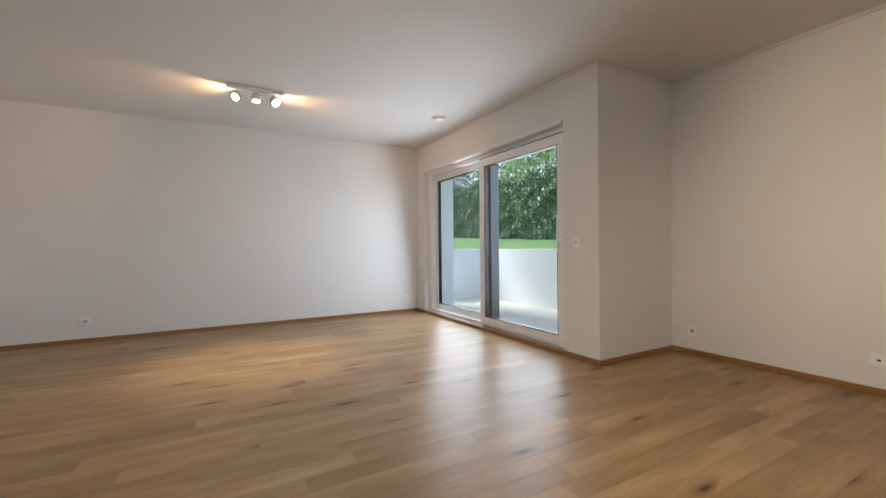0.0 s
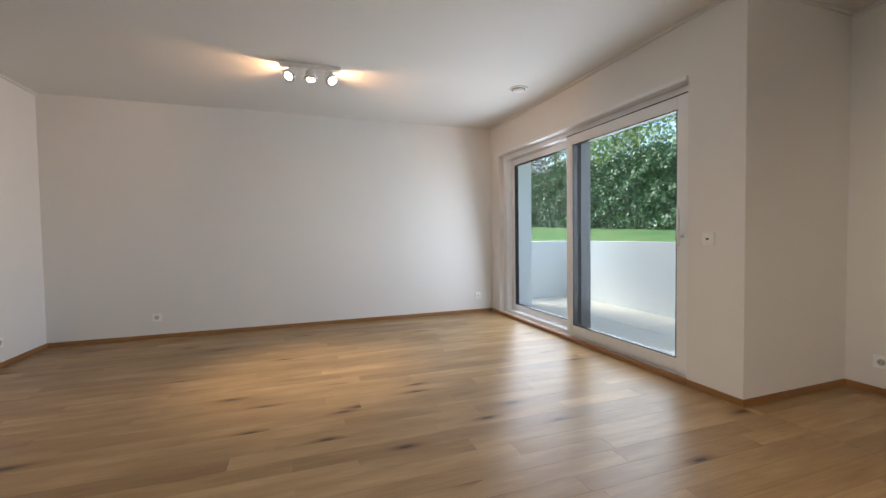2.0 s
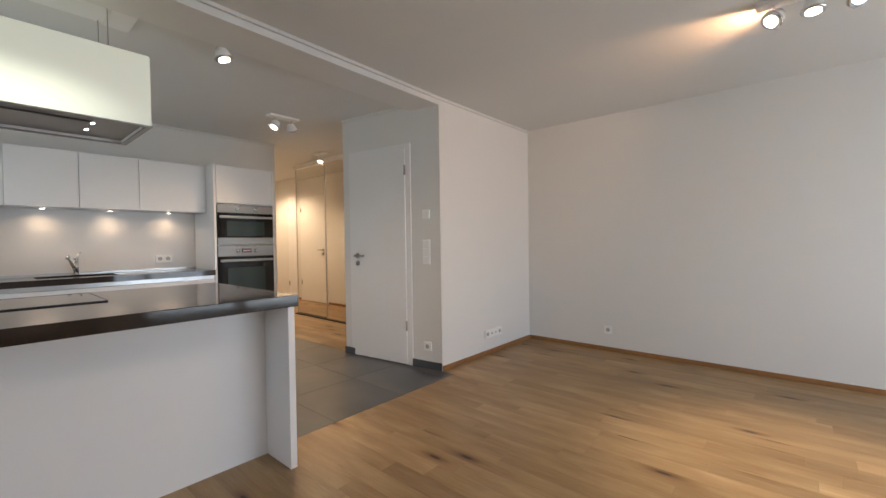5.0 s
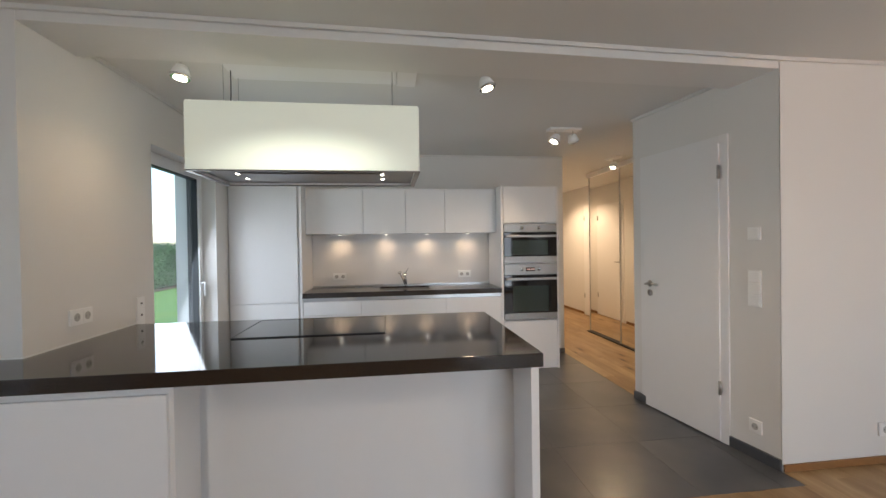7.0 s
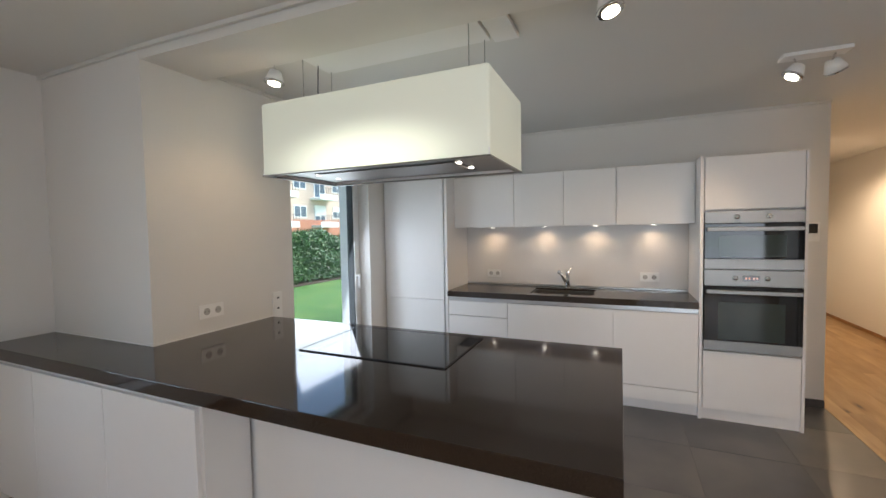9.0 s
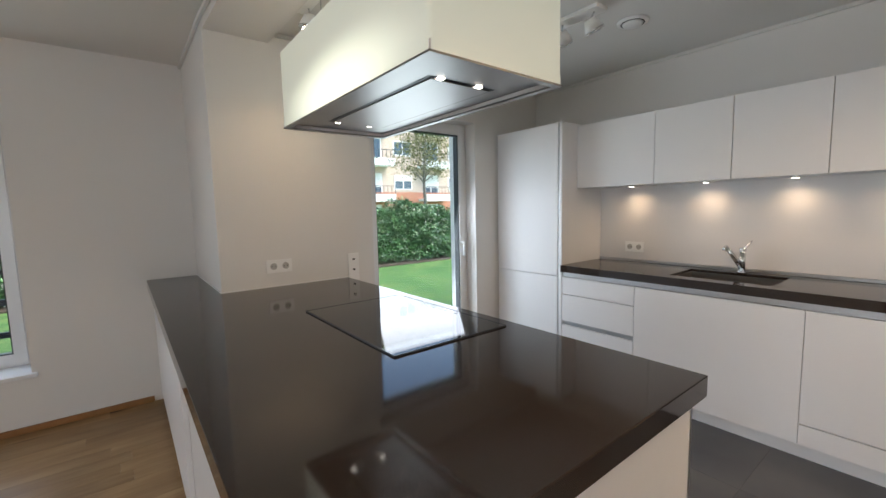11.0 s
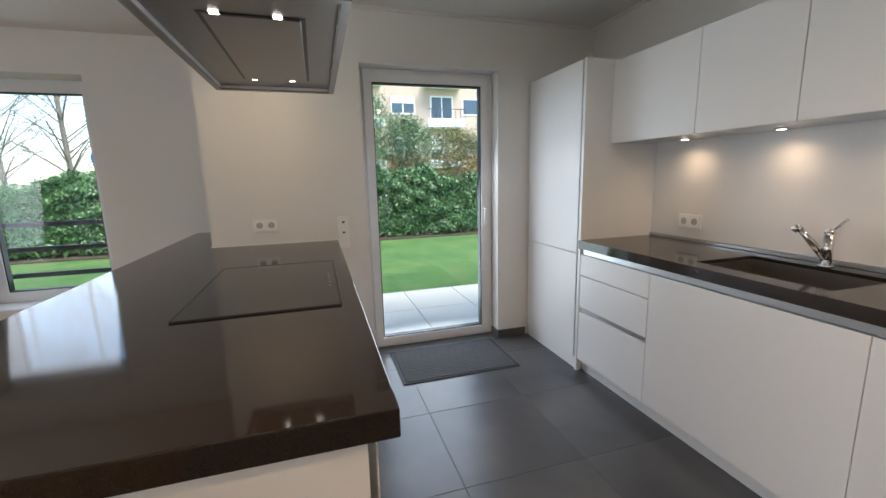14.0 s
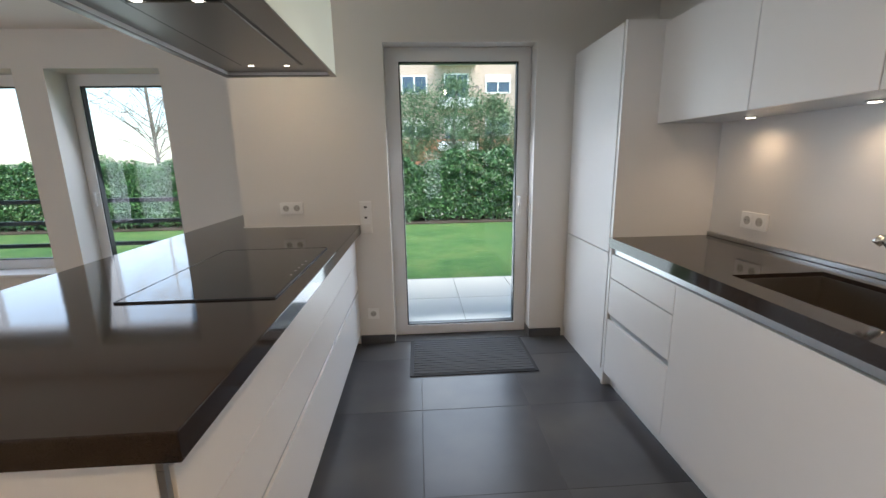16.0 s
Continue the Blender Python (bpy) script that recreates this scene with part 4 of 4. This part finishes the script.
LIGHTLEAF = leaf_material("light_green_leaf", (0.16, 0.28, 0.06), (0.38, 0.50, 0.16), 0.45)
LAUREL = leaf_material("laurel_leaf", (0.012, 0.055, 0.018), (0.105, 0.23, 0.075), 0.25)
NEEDLE = leaf_material("pine_needle", (0.05, 0.12, 0.055), (0.17, 0.27, 0.13), 0.6)
YELLOWLEAF = leaf_material("autumn_leaf", (0.09, 0.10, 0.03), (0.22, 0.21, 0.07), 0.6)
REDLEAF = leaf_material("red_leaf", (0.10, 0.03, 0.03), (0.22, 0.08, 0.07), 0.6)
TWIGLEAF = leaf_material("thin_twig", (0.06, 0.055, 0.05), (0.14, 0.13, 0.12), 0.8)
BARK = plain("bark", (0.17, 0.15, 0.13), 0.9, vary=0.3, grain=30, relief=0.5)
HEDGECORE = plain("hedge_core_shade", (0.022, 0.038, 0.015), 0.9, vary=0.4, grain=40)
SOIL = plain("soil", (0.05, 0.037, 0.026), 0.95, vary=0.3, grain=50, relief=0.4)


def grass_material():
    m, n, l, b = make_material("lawn")
    v = coords(n, l, "Object")
    big, small = noise_tex(n, l, 1.6, 6, 0.7, v), noise_tex(n, l, 26, 8, 0.85, v)
    c1 = ramp(n, l, big, [(0.30, (0.045, 0.14, 0.035)), (0.5, (0.085, 0.20, 0.05)), (0.70, (0.17, 0.25, 0.075))])
    c2 = ramp(n, l, small, [(0.38, (0.30, 0.35, 0.28)), (0.5, (0.82, 0.84, 0.78)), (0.62, (1.35, 1.3, 1.25))])
    mx = n.new("ShaderNodeMixRGB")
    mx.blend_type, mx.inputs["Fac"].default_value = "MULTIPLY", 1.0
    l.new(c1, mx.inputs["Color1"]), l.new(c2, mx.inputs["Color2"])
    l.new(mx.outputs[0], b.inputs["Base Color"])
    b.inputs["Roughness"].default_value = 0.9
    bump(n, l, b, small, 0.8, 0.03)
    return m


LAWN = grass_material()
rng = np.random.default_rng(7)


def leaf_mesh(name, pts, normals, length, width, material, flop=0.7):
    """Many small folded leaves as one mesh."""
    k = len(pts)
    d = normals + rng.normal(0, flop, (k, 3))
    d /= np.linalg.norm(d, axis=1)[:, None]
    side = np.cross(d, rng.normal(0, 1, (k, 3)))
    side /= np.linalg.norm(side, axis=1)[:, None]
    up = np.cross(side, d)
    s = rng.uniform(0.65, 1.25, (k, 1))
    L, W = length * s, width * s
    v = np.stack([pts, pts + side * L * 0.5 + up * W * 0.5 + d * W * 0.15, pts + side * L, pts + side * L * 0.5 - up * W * 0.5 + d * W * 0.15], 1).reshape(-1, 3)
    i = np.arange(k)[:, None] * 4
    tri = np.concatenate([i + [[0, 1, 2]], i + [[0, 2, 3]]], 1).reshape(-1, 3)
    me = bpy.data.meshes.new(name)
    me.vertices.add(len(v)), me.vertices.foreach_set("co", v.astype(np.float32).ravel())
    me.loops.add(tri.size), me.loops.foreach_set("vertex_index", tri.astype(np.int32).ravel())
    me.polygons.add(len(tri)), me.polygons.foreach_set("loop_start", np.arange(0, tri.size, 3, dtype=np.int32))
    me.update()
    me.validate()
    me.materials.append(material)
    return new(name, me)


def lump(a, b):
    return 0.13 * np.sin(a * 2.1 + 1.3 * np.sin(b * 1.7)) + 0.08 * np.sin(a * 5.3 + b * 4.1) + 0.05 * np.sin(a * 11.0 - b * 7.0)


def hedge(label, p, q, depth, height, base, count):
    """A clipped laurel hedge whose front face runs from p to q; base gives the foot's height along it."""
    p, q = np.array(p, float), np.array(q, float)
    run = np.linalg.norm(q - p)
    t = (q - p) / run
    n = np.array([-t[1], t[0]])
    h = thing("hedge", (float(p[0]), float(p[1]), base(0)), label, "hedge")
    # closed dark shell behind the leaves; its colour stands for the shade inside
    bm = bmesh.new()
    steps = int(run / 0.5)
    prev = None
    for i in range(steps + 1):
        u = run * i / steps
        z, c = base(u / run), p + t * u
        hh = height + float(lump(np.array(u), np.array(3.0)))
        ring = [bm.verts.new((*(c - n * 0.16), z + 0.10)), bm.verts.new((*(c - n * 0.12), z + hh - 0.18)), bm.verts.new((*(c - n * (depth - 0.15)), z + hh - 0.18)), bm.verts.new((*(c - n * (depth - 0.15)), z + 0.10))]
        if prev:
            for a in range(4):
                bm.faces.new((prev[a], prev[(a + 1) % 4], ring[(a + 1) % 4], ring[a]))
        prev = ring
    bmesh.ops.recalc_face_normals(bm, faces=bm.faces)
    part("core", bm, HEDGECORE, h, "dark shell for the shaded leaves and twigs inside the hedge")
    st = bmesh.new()
    for i in range(int(run / 0.35)):
        u = (i + random.random() * 0.6) * 0.35
        c = p + t * u - n * (0.25 + 0.2 * random.random())
        rod(st, (*c, base(u / run) - 0.02), (c[0] + random.uniform(-0.1, 0.1), c[1], base(u / run) + 0.4), 0.018, 0.012, n=6)
    part("stems", st, BARK, h)["kind"] = "stuff"
    k = count
    u, w = rng.uniform(0, run, k), rng.uniform(0, 1, k) ** 0.8
    top = rng.random(k) < 0.2
    zz = np.array([base(x) for x in u / run])
    bulge = lump(u, w * 4)
    hh = height + lump(u, np.full(k, 3.0))
    back = np.where(top, rng.uniform(0, depth, k), np.minimum(rng.uniform(0, 0.16, k) + 0.02 - bulge * 0.8, rng.uniform(0.02, 0.13, k)))
    hz = np.where(top, hh + rng.uniform(-0.15, 0.06, k), 0.06 + w * (hh - 0.04))
    pts = np.stack([p[0] + t[0] * u - n[0] * back, p[1] + t[1] * u - n[1] * back, zz + hz], 1)
    nn = np.where(top[:, None], [[0, 0, 1.0]], [[n[0], n[1], 0.35]])
    o = leaf_mesh("foliage", pts - np.array(ORIGIN[h.name]), nn, 0.085, 0.036, LAUREL)
    o.parent = h
    tagged(o, "glossy green laurel leaves", kind="stuff")
    return h


def tree(label, x, y, z, height, crown, trunk_r, material, leaf, count, bare=False, clumps=26):
    """A tapered trunk with limbs and clumps of small leaves; crown: (foot of the crown, radius)."""
    tr = thing("tree", (x, y, z), label, "tree")
    bm = bmesh.new()
    rod(bm, (x, y, z - 0.1), (x + 0.1, y, z + height * 0.55), trunk_r, trunk_r * 0.6, n=10)
    rod(bm, (x + 0.1, y, z + height * 0.55), (x - 0.05, y + 0.1, z + height * 0.95), trunk_r * 0.6, trunk_r * 0.15, n=8)
    ends = []
    for i in range(clumps):
        f = i / clumps
        zz = crown[0] + (height - crown[0]) * (0.05 + 0.9 * f)
        a = i * 2.4 + random.uniform(-0.4, 0.4)
        r = crown[1] * math.sin(math.pi * (0.18 + 0.78 * f)) ** 0.7 * random.uniform(0.45, 1.05)
        e = Vector((x + math.cos(a) * r, y + math.sin(a) * r, z + zz + random.uniform(0, 0.2) * crown[1]))
        s = Vector((x + 0.05, y, z + max(crown[0] * 0.8, zz - r * 0.6)))
        mid = s.lerp(e, 0.5) + Vector((0, 0, 0.06 * r))
        rod(bm, s, mid, trunk_r * 0.28 * (1.2 - f), trunk_r * 0.18 * (1.2 - f), n=6)
        rod(bm, mid, e, trunk_r * 0.18 * (1.2 - f), trunk_r * 0.05, n=5)
        ends.append(e)
        if bare:
            for j in range(9):
                g = s.lerp(e, random.uniform(0.35, 1.0))
                v = Vector((random.gauss(0, 1), random.gauss(0, 1), random.gauss(0.5, 0.7))).normalized() * random.uniform(0.35, 0.9)
                rod(bm, g, g + v, 0.012, 0.003, n=4)
                g2 = g + v * 0.6
                for _ in range(3):
                    v2 = Vector((random.gauss(0, 1), random.gauss(0, 1), random.gauss(0.3, 0.7))).normalized() * 0.35
                    rod(bm, g2, g2 + v2, 0.006, 0.002, n=3)
    part("trunk", bm, BARK, tr, "bare brown trunk and limbs")
    if count:
        e = np.array(ends)
        which = rng.integers(0, len(e), count)
        spread = crown[1] * (0.3 if not bare else 0.22)
        pts = e[which] + rng.normal(0, 1, (count, 3)) * spread * np.array([0.75, 0.75, 0.5])
        o = leaf_mesh("crown", pts - np.array((x, y, z)), rng.normal(0, 1, (count, 3)) + [0, 0, 0.6], leaf[0], leaf[1], material)
        o.parent = tr
        tagged(o, kind="stuff")
    return tr


# the ground is one sheet: level to the south, a raised lawn to the east behind the terrace wall
gm = bmesh.new()
xs = [-400, -60, -30, -10, -5, 0, 2.2, 4.60, 5.2, 6.5, 8.5, 14, 30, 60, 400]
ys = [-400, -60, -30, -9, -7.3, -6, -4, -1.35, -0.3, 2.5, 3.2, 6, 9, 12, 16, 25, 60, 400]


def ground_z(x, y):
    rise = min(1, max(0, (x - 2.2) / 2.4)) * min(1, max(0, (y + 1.35) / 3.8))
    lift = 0.87 + 0.06 * min(3, max(0, x - 4.6)) + 0.035 * min(10, max(0, y - 6)) * min(1, max(0, (x - 4.6) / 2))
    return -0.07 + rise * (lift + 0.07)


grid = [[gm.verts.new((x, y, ground_z(x, y))) for y in ys] for x in xs]
for i in range(len(xs) - 1):
    for j in range(len(ys) - 1):
        mx, my = (xs[i] + xs[i + 1]) / 2, (ys[j] + ys[j + 1]) / 2
        if -10 < mx < 4.6 and my > -0.3 and my < 9:
            continue
        gm.faces.new((grid[i][j], grid[i + 1][j], grid[i + 1][j + 1], grid[i][j + 1]))
structure("ground", gm, LAWN, "mown green lawn", "lawn")

structure("foundation", boxes((-9.4, 2.87, -0.8, 6.1, -0.6, -0.125)), RENDERW, "foundation of the house", "foundation")

PALEJOINT = plain("pale_joint_sand", (0.36, 0.35, 0.31), 0.9, vary=0.15)
PAVER = plain("pale_paver", (0.62, 0.595, 0.53), 0.8, vary=0.08, grain=80, relief=0.2)
structure("patio_bed", boxes((-6.0, -2.41, -1.34, 0.099, -0.2, -0.04)), PALEJOINT, "mortar bed beneath the patio slabs", "patio")
structure("terrace_bed", boxes((2.87, 4.46, 2.86, 6.75, -0.2, -0.04)), PALEJOINT, "mortar bed beneath the terrace slabs", "terrace")
structure("terrace_wall", prism([(4.46, 2.5), (4.44, 6.75), (2.87, 6.75), (2.87, 7.0), (4.62, 7.0), (4.62, 2.5)], -0.3, 0.90), RENDERW, "white rendered terrace retaining wall", "wall")
structure("terrace_wall", boxes((3.83, 4.46, 2.62, 2.86, -0.3, 0.90)), RENDERW, "white rendered terrace retaining wall", "wall")
structure("privacy_wall", boxes((2.875, 3.35, 6.12, 6.3, -0.1, 2.30)), RENDERW, "white rendered wall beside the terrace", "wall")
structure("soil_bed", boxes((-21, 9, -7.6, -5.75, -0.2, -0.045)), SOIL, "bare soil beneath the hedge", "soil")

hedge("clipped green laurel hedge along the lawn", (-21, -6.0), (9, -6.0), 1.0, 1.42, lambda f: -0.06, 150000)
hedge("tall clipped green laurel hedge above the terrace lawn", (7.5, 4.0), (7.5, 19.0), 1.2, 1.80, lambda f: ground_z(7.5, 4 + 15 * f) - 0.12, 85000)

# dark railing outside the two living room windows
rl = thing("railing", (-0.1, -0.95, -0.07), "dark painted steel railing outside the windows", "railing")
for z in (0.99, 0.78, 0.555):
    part("bar", boxes((-1.6, 1.5, -0.965, -0.935, z - 0.02, z + 0.02), bevel=0.002), RAILPAINT, rl)
for x in (-1.58, -0.10, 1.48):
    part("post", boxes((x - 0.02, x + 0.02, -0.99, -0.966, -0.07, 1.01)), RAILPAINT, rl)

# trees beyond the hedge
for px, ph, pr in ((-5.8, 3.4, 0.75), (-4.55, 4.0, 0.95), (-3.2, 3.6, 0.95)):
    tree("bushy grey green pine behind the hedge", px, -10.6, -0.07, ph, (1.2, pr), 0.07, NEEDLE, (0.11, 0.028), 8500, False, 40)
tree("yellowing shrub behind the hedge", -7.75, -11.0, -0.07, 2.95, (0.5, 1.15), 0.06, YELLOWLEAF, (0.08, 0.045), 11000, False, 36)
tree("yellowing maple behind the hedge", -13.6, -13.5, -0.07, 5.6, (3.0, 1.5), 0.10, YELLOWLEAF, (0.10, 0.07), 4500)
tree("nearly bare tall tree beyond the hedge", 5.95, -15.5, -0.07, 9.5, (2.2, 3.2), 0.11, TWIGLEAF, (0.10, 0.02), 4500, True, 34)
tree("nearly bare tall tree beyond the hedge", 9.4, -18.0, -0.07, 9.0, (2.0, 3.4), 0.11, TWIGLEAF, (0.10, 0.02), 4500, True, 34)
tree("nearly bare tall tree beyond the hedge", 3.6, -24.0, -0.07, 9.0, (2.0, 3.2), 0.10, TWIGLEAF, (0.10, 0.02), 4500, True, 30)
tree("yellow green conifer beyond the hedge", 3.0, -13.0, -0.07, 4.5, (0.4, 0.95), 0.09, YELLOWLEAF, (0.15, 0.05), 9000)
tree("leafy green tree above the terrace hedge", 10.5, 11.5, 1.2, 5.2, (1.2, 2.4), 0.15, LIGHTLEAF, (0.14, 0.06), 14000, False, 34)
tree("leafy green tree above the terrace hedge", 10.3, 15.6, 1.4, 4.5, (0.8, 2.2), 0.13, YELLOWLEAF, (0.12, 0.06), 8000, False, 30)
tree("red leaved tree above the terrace hedge", 10.2, 19.5, 1.5, 4.2, (1.0, 2.2), 0.12, REDLEAF, (0.11, 0.06), 7000, False, 28)
tree("leafy green tree above the terrace hedge", 12.5, 7.5, 1.1, 8.0, (1.2, 3.1), 0.16, NEEDLE, (0.14, 0.05), 9000, False, 34)

# round blue sign on a post beyond the hedge
SX, SY, SZ = 3.94, -13.0, 2.17
sg = thing("street_sign", (SX, SY, -0.07), "round blue street sign with two white figures on a grey post", "street sign")
part("post", rods(((SX, SY - 0.035, -0.07), (SX, SY - 0.035, SZ + 0.3), 0.03)), ALU, sg, smooth=True)
part("disc", rods(((SX, SY, SZ), (SX, SY + 0.015, SZ), 0.31), n=40), plain("sign_blue", (0.02, 0.16, 0.52), 0.4, relief=0), sg, "blue disc")
SIGNW = plain("sign_white", (0.8, 0.8, 0.8), 0.4, relief=0)
for dx, h in ((0.085, 0.30), (-0.095, 0.21)):
    part("pictogram", boxes((SX + dx - 0.03, SX + dx + 0.03, SY + 0.0155, SY + 0.019, SZ - 0.16, SZ - 0.16 + h)), SIGNW, sg, "plain white bar")
part("pictogram", boxes((SX - 0.02, SX, SY + 0.0155, SY + 0.019, SZ - 0.16, SZ + 0.14)), SIGNW, sg, "plain white bar")

# ---- apartment house beyond the garden ----
FACADE = plain("peach_render", (0.54, 0.43, 0.36), 0.9, vary=0.05, grain=20, relief=0.2)
BRICKRED = plain("red_brown_render", (0.45, 0.20, 0.13), 0.9, vary=0.08, grain=20, relief=0.2)
WINBLUE = plain("far_window_glass", (0.05, 0.09, 0.14), 0.06, vary=0.3, grain=2, relief=0)
SHUTTER = plain("white_shutter", (0.75, 0.74, 0.72), 0.6, vary=0.04)
HY = -26.0
house = thing("apartment_house", (-8, HY, -0.07), "peach rendered apartment house with balconies and a red-brown ground floor", "house")
part("wall", boxes((-52.0, 2.5, HY - 9, HY, -0.07, 12.0)), FACADE, house)
part("plinth_wall", boxes((-52.0, 2.5, HY, HY + 0.06, -0.07, 2.75)), BRICKRED, house, "red-brown ground floor wall")
part("cornice", boxes((-52.2, 2.7, HY, HY + 0.5, 11.8, 12.1)), RENDERW, house)
part("roof", boxes((-52.4, 2.9, HY - 9.4, HY + 0.6, 12.1, 12.35)), RUBBER, house)


def far_window(x, z, w, h, shut=0.0):
    o = part("window", boxes((x - w / 2, x + w / 2, HY + 0.001, HY + 0.05, z, z + h)), PVC, house, "white framed window")
    n = 2 if w > 1.2 else 1
    pw = (w - 0.1 * (n + 1)) / n
    for i in range(n):
        a = x - w / 2 + 0.1 + i * (pw + 0.1)
        part("pane", boxes((a, a + pw, HY + 0.051, HY + 0.06, z + 0.1, z + h - 0.1)), WINBLUE, o)
    if shut:
        part("shutter", boxes((x - w / 2 + 0.03, x + w / 2 - 0.03, HY + 0.065, HY + 0.10, z + h * (1 - shut), z + h)), SHUTTER, o, "white roller shutter, half lowered")


def far_balcony(x, z, w):
    o = part("balcony", boxes((x - w / 2, x + w / 2, HY + 0.002, HY + 1.3, z - 0.22, z)), RENDERW, house, "white balcony slab")
    part("parapet", boxes((x - w / 2, x + w / 2, HY + 1.22, HY + 1.3, z, z + 0.35)), RENDERW, o)
    part("rail", boxes((x - w / 2, x + w / 2, HY + 1.24, HY + 1.28, z + 0.95, z + 1.0)), RAILPAINT, o)
    for i in range(int(w / 0.35) + 1):
        part("baluster", boxes((x - w / 2 + i * 0.35, x - w / 2 + i * 0.35 + 0.03, HY + 1.245, HY + 1.275, z + 0.35, z + 0.95)), RAILPAINT, o)


for s, z in enumerate((2.2, 4.98, 7.76)):
    for i in range(16):
        x = -3.2 - i * 2.85
        if i % 2 == 0:
            far_window(x, z + 0.75, 2.6 if i == 4 else 1.75, 1.2, 0.0 if (i + s) % 3 else 0.4)
        else:
            far_window(x, z + 0.05, 1.7, 2.0, 0.55 if (i + s) % 2 else 0.0)
            far_balcony(x, z, 2.7)
for i in range(16):
    far_window(-3.2 - i * 2.85, 0.55, 1.5, 1.2, 0.3 if i % 2 else 0.0)

# ---- floor pieces ----
PATIO = bpy.data.meshes.new("patio_slab")
sm = boxes((-0.297, 0.297, -0.342, 0.342, -0.03, 0.0), bevel=0.003)
sm.to_mesh(PATIO), sm.free()
PATIO.materials.append(PAVER)
patio = tagged(new("patio"), "pale concrete patio slabs outside the garden door", "patio", kind="structure")
for i in range(5):
    for j in range(2):
        s = new("slab", PATIO)
        s.parent, s.location = patio, (-2.73 - i * 0.6, -0.25 - j * 0.69, -0.028)
TERRACE = bpy.data.meshes.new("terrace_slab")
sm = boxes((-0.392, 0.392, -0.386, 0.386, -0.03, 0.0), bevel=0.003)
sm.to_mesh(TERRACE), sm.free()
TERRACE.materials.append(PAVER)
terrace = tagged(new("terrace"), "pale concrete terrace slabs beside the white wall", "terrace", kind="structure")
for i in range(2):
    for j in range(5):
        s = new("slab", TERRACE)
        s.parent, s.location = terrace, (3.266 + i * 0.787, 3.25 + j * 0.775, -0.028)

# kitchen tiles, half a metre and more wide, laid square
tiles = tagged(new("tile_floor"), "large dark slate grey floor tiles", "tile floor", kind="structure")
TW = 0.59
cuts = {}


def cut_mesh(name, w, d, t, material, bevel):
    key = (name, round(w, 3), round(d, 3))
    if key not in cuts:
        me = bpy.data.meshes.new(name)
        b = boxes((-w / 2, w / 2, -d / 2, d / 2, -t, 0.0), bevel=bevel)
        b.to_mesh(me), b.free()
        me.materials.append(material)
        cuts[key] = me
    return cuts[key]


structure("tile_bed", boxes((KW_X, -2.04, KS_Y, 4.16, -0.016, -0.0015), (KD[0], KD[1], 0.20, KS_Y, -0.016, -0.0015)), GROUT, "grey grout bed", "floor")
structure("threshold", boxes((KD[0], KD[1], 0.20, KS_Y - 0.001, -0.003, 0.003)), TILE, "dark tile threshold of the garden door", "threshold")
TX0, TX1, TY0, TY1 = KW_X + 0.001, -2.04, KS_Y + 0.001, 4.16
gx = [TX0] + [x for x in (-3.83 + TW * k for k in range(-3, 4)) if TX0 + 0.03 < x < TX1 - 0.03] + [TX1]
gy = [TY0] + [y for y in (1.32 + TW * k for k in range(-3, 6)) if TY0 + 0.03 < y < TY1 - 0.03] + [TY1]
for a, b in zip(gx, gx[1:]):
    for c, e in zip(gy, gy[1:]):
        s = new("tile", cut_mesh("tile", b - a - 0.0022, e - c - 0.0022, 0.012, TILE, 0.001))
        s.parent, s.location = tiles, ((a + b) / 2, (c + e) / 2, 0.0005 * random.random() - 0.0005)
structure("tile_infill", prism([(-2.04, 4.161), (-3.37, 4.161), (-2.185, 4.292), (-2.04, 4.292)], -0.014, -0.0005), TILE, "dark tiles beside the inner door", "floor")

# oak planks, in staggered rows
planks = tagged(new("plank_floor"), "oiled oak plank floor with knots", "plank floor", kind="structure")
PWD = 0.1135
LENGTHS = (0.55, 0.8, 1.0, 1.2, 1.45)


def lay(x0, x1, y0, y1, owner):
    rows = int(math.ceil((y1 - y0) / PWD))
    for r in range(rows):
        a, b = y0 + r * PWD, min(y1, y0 + (r + 1) * PWD)
        x = x0 - random.uniform(0, 1.6)
        while x < x1:
            length = random.choice(LENGTHS)
            c, e = max(x, x0), min(x + length, x1)
            x += length
            if e - c < 0.02:
                continue
            s = new("plank", cut_mesh("plank", e - c - 0.0006, b - a - 0.0006, 0.014, OAK, 0.0003))
            s.parent, s.location = owner, ((c + e) / 2, (a + b) / 2, 0.0)


lay(-2.039, E_X + 0.028, S_Y, 4.05, planks)
lay(-2.039, E_X + 0.028, 4.05, 4.296, planks)
lay(-2.172, E_X + 0.028, 4.297, N_Y, planks)
lay(E_X + 0.029, E2_X, S_Y, JOG_Y, planks)
hall_planks = tagged(new("plank_floor"), "oiled oak plank floor of the hallway", "plank floor", kind="structure")
lay(-9.19, -3.376, 4.162, 5.699, hall_planks)
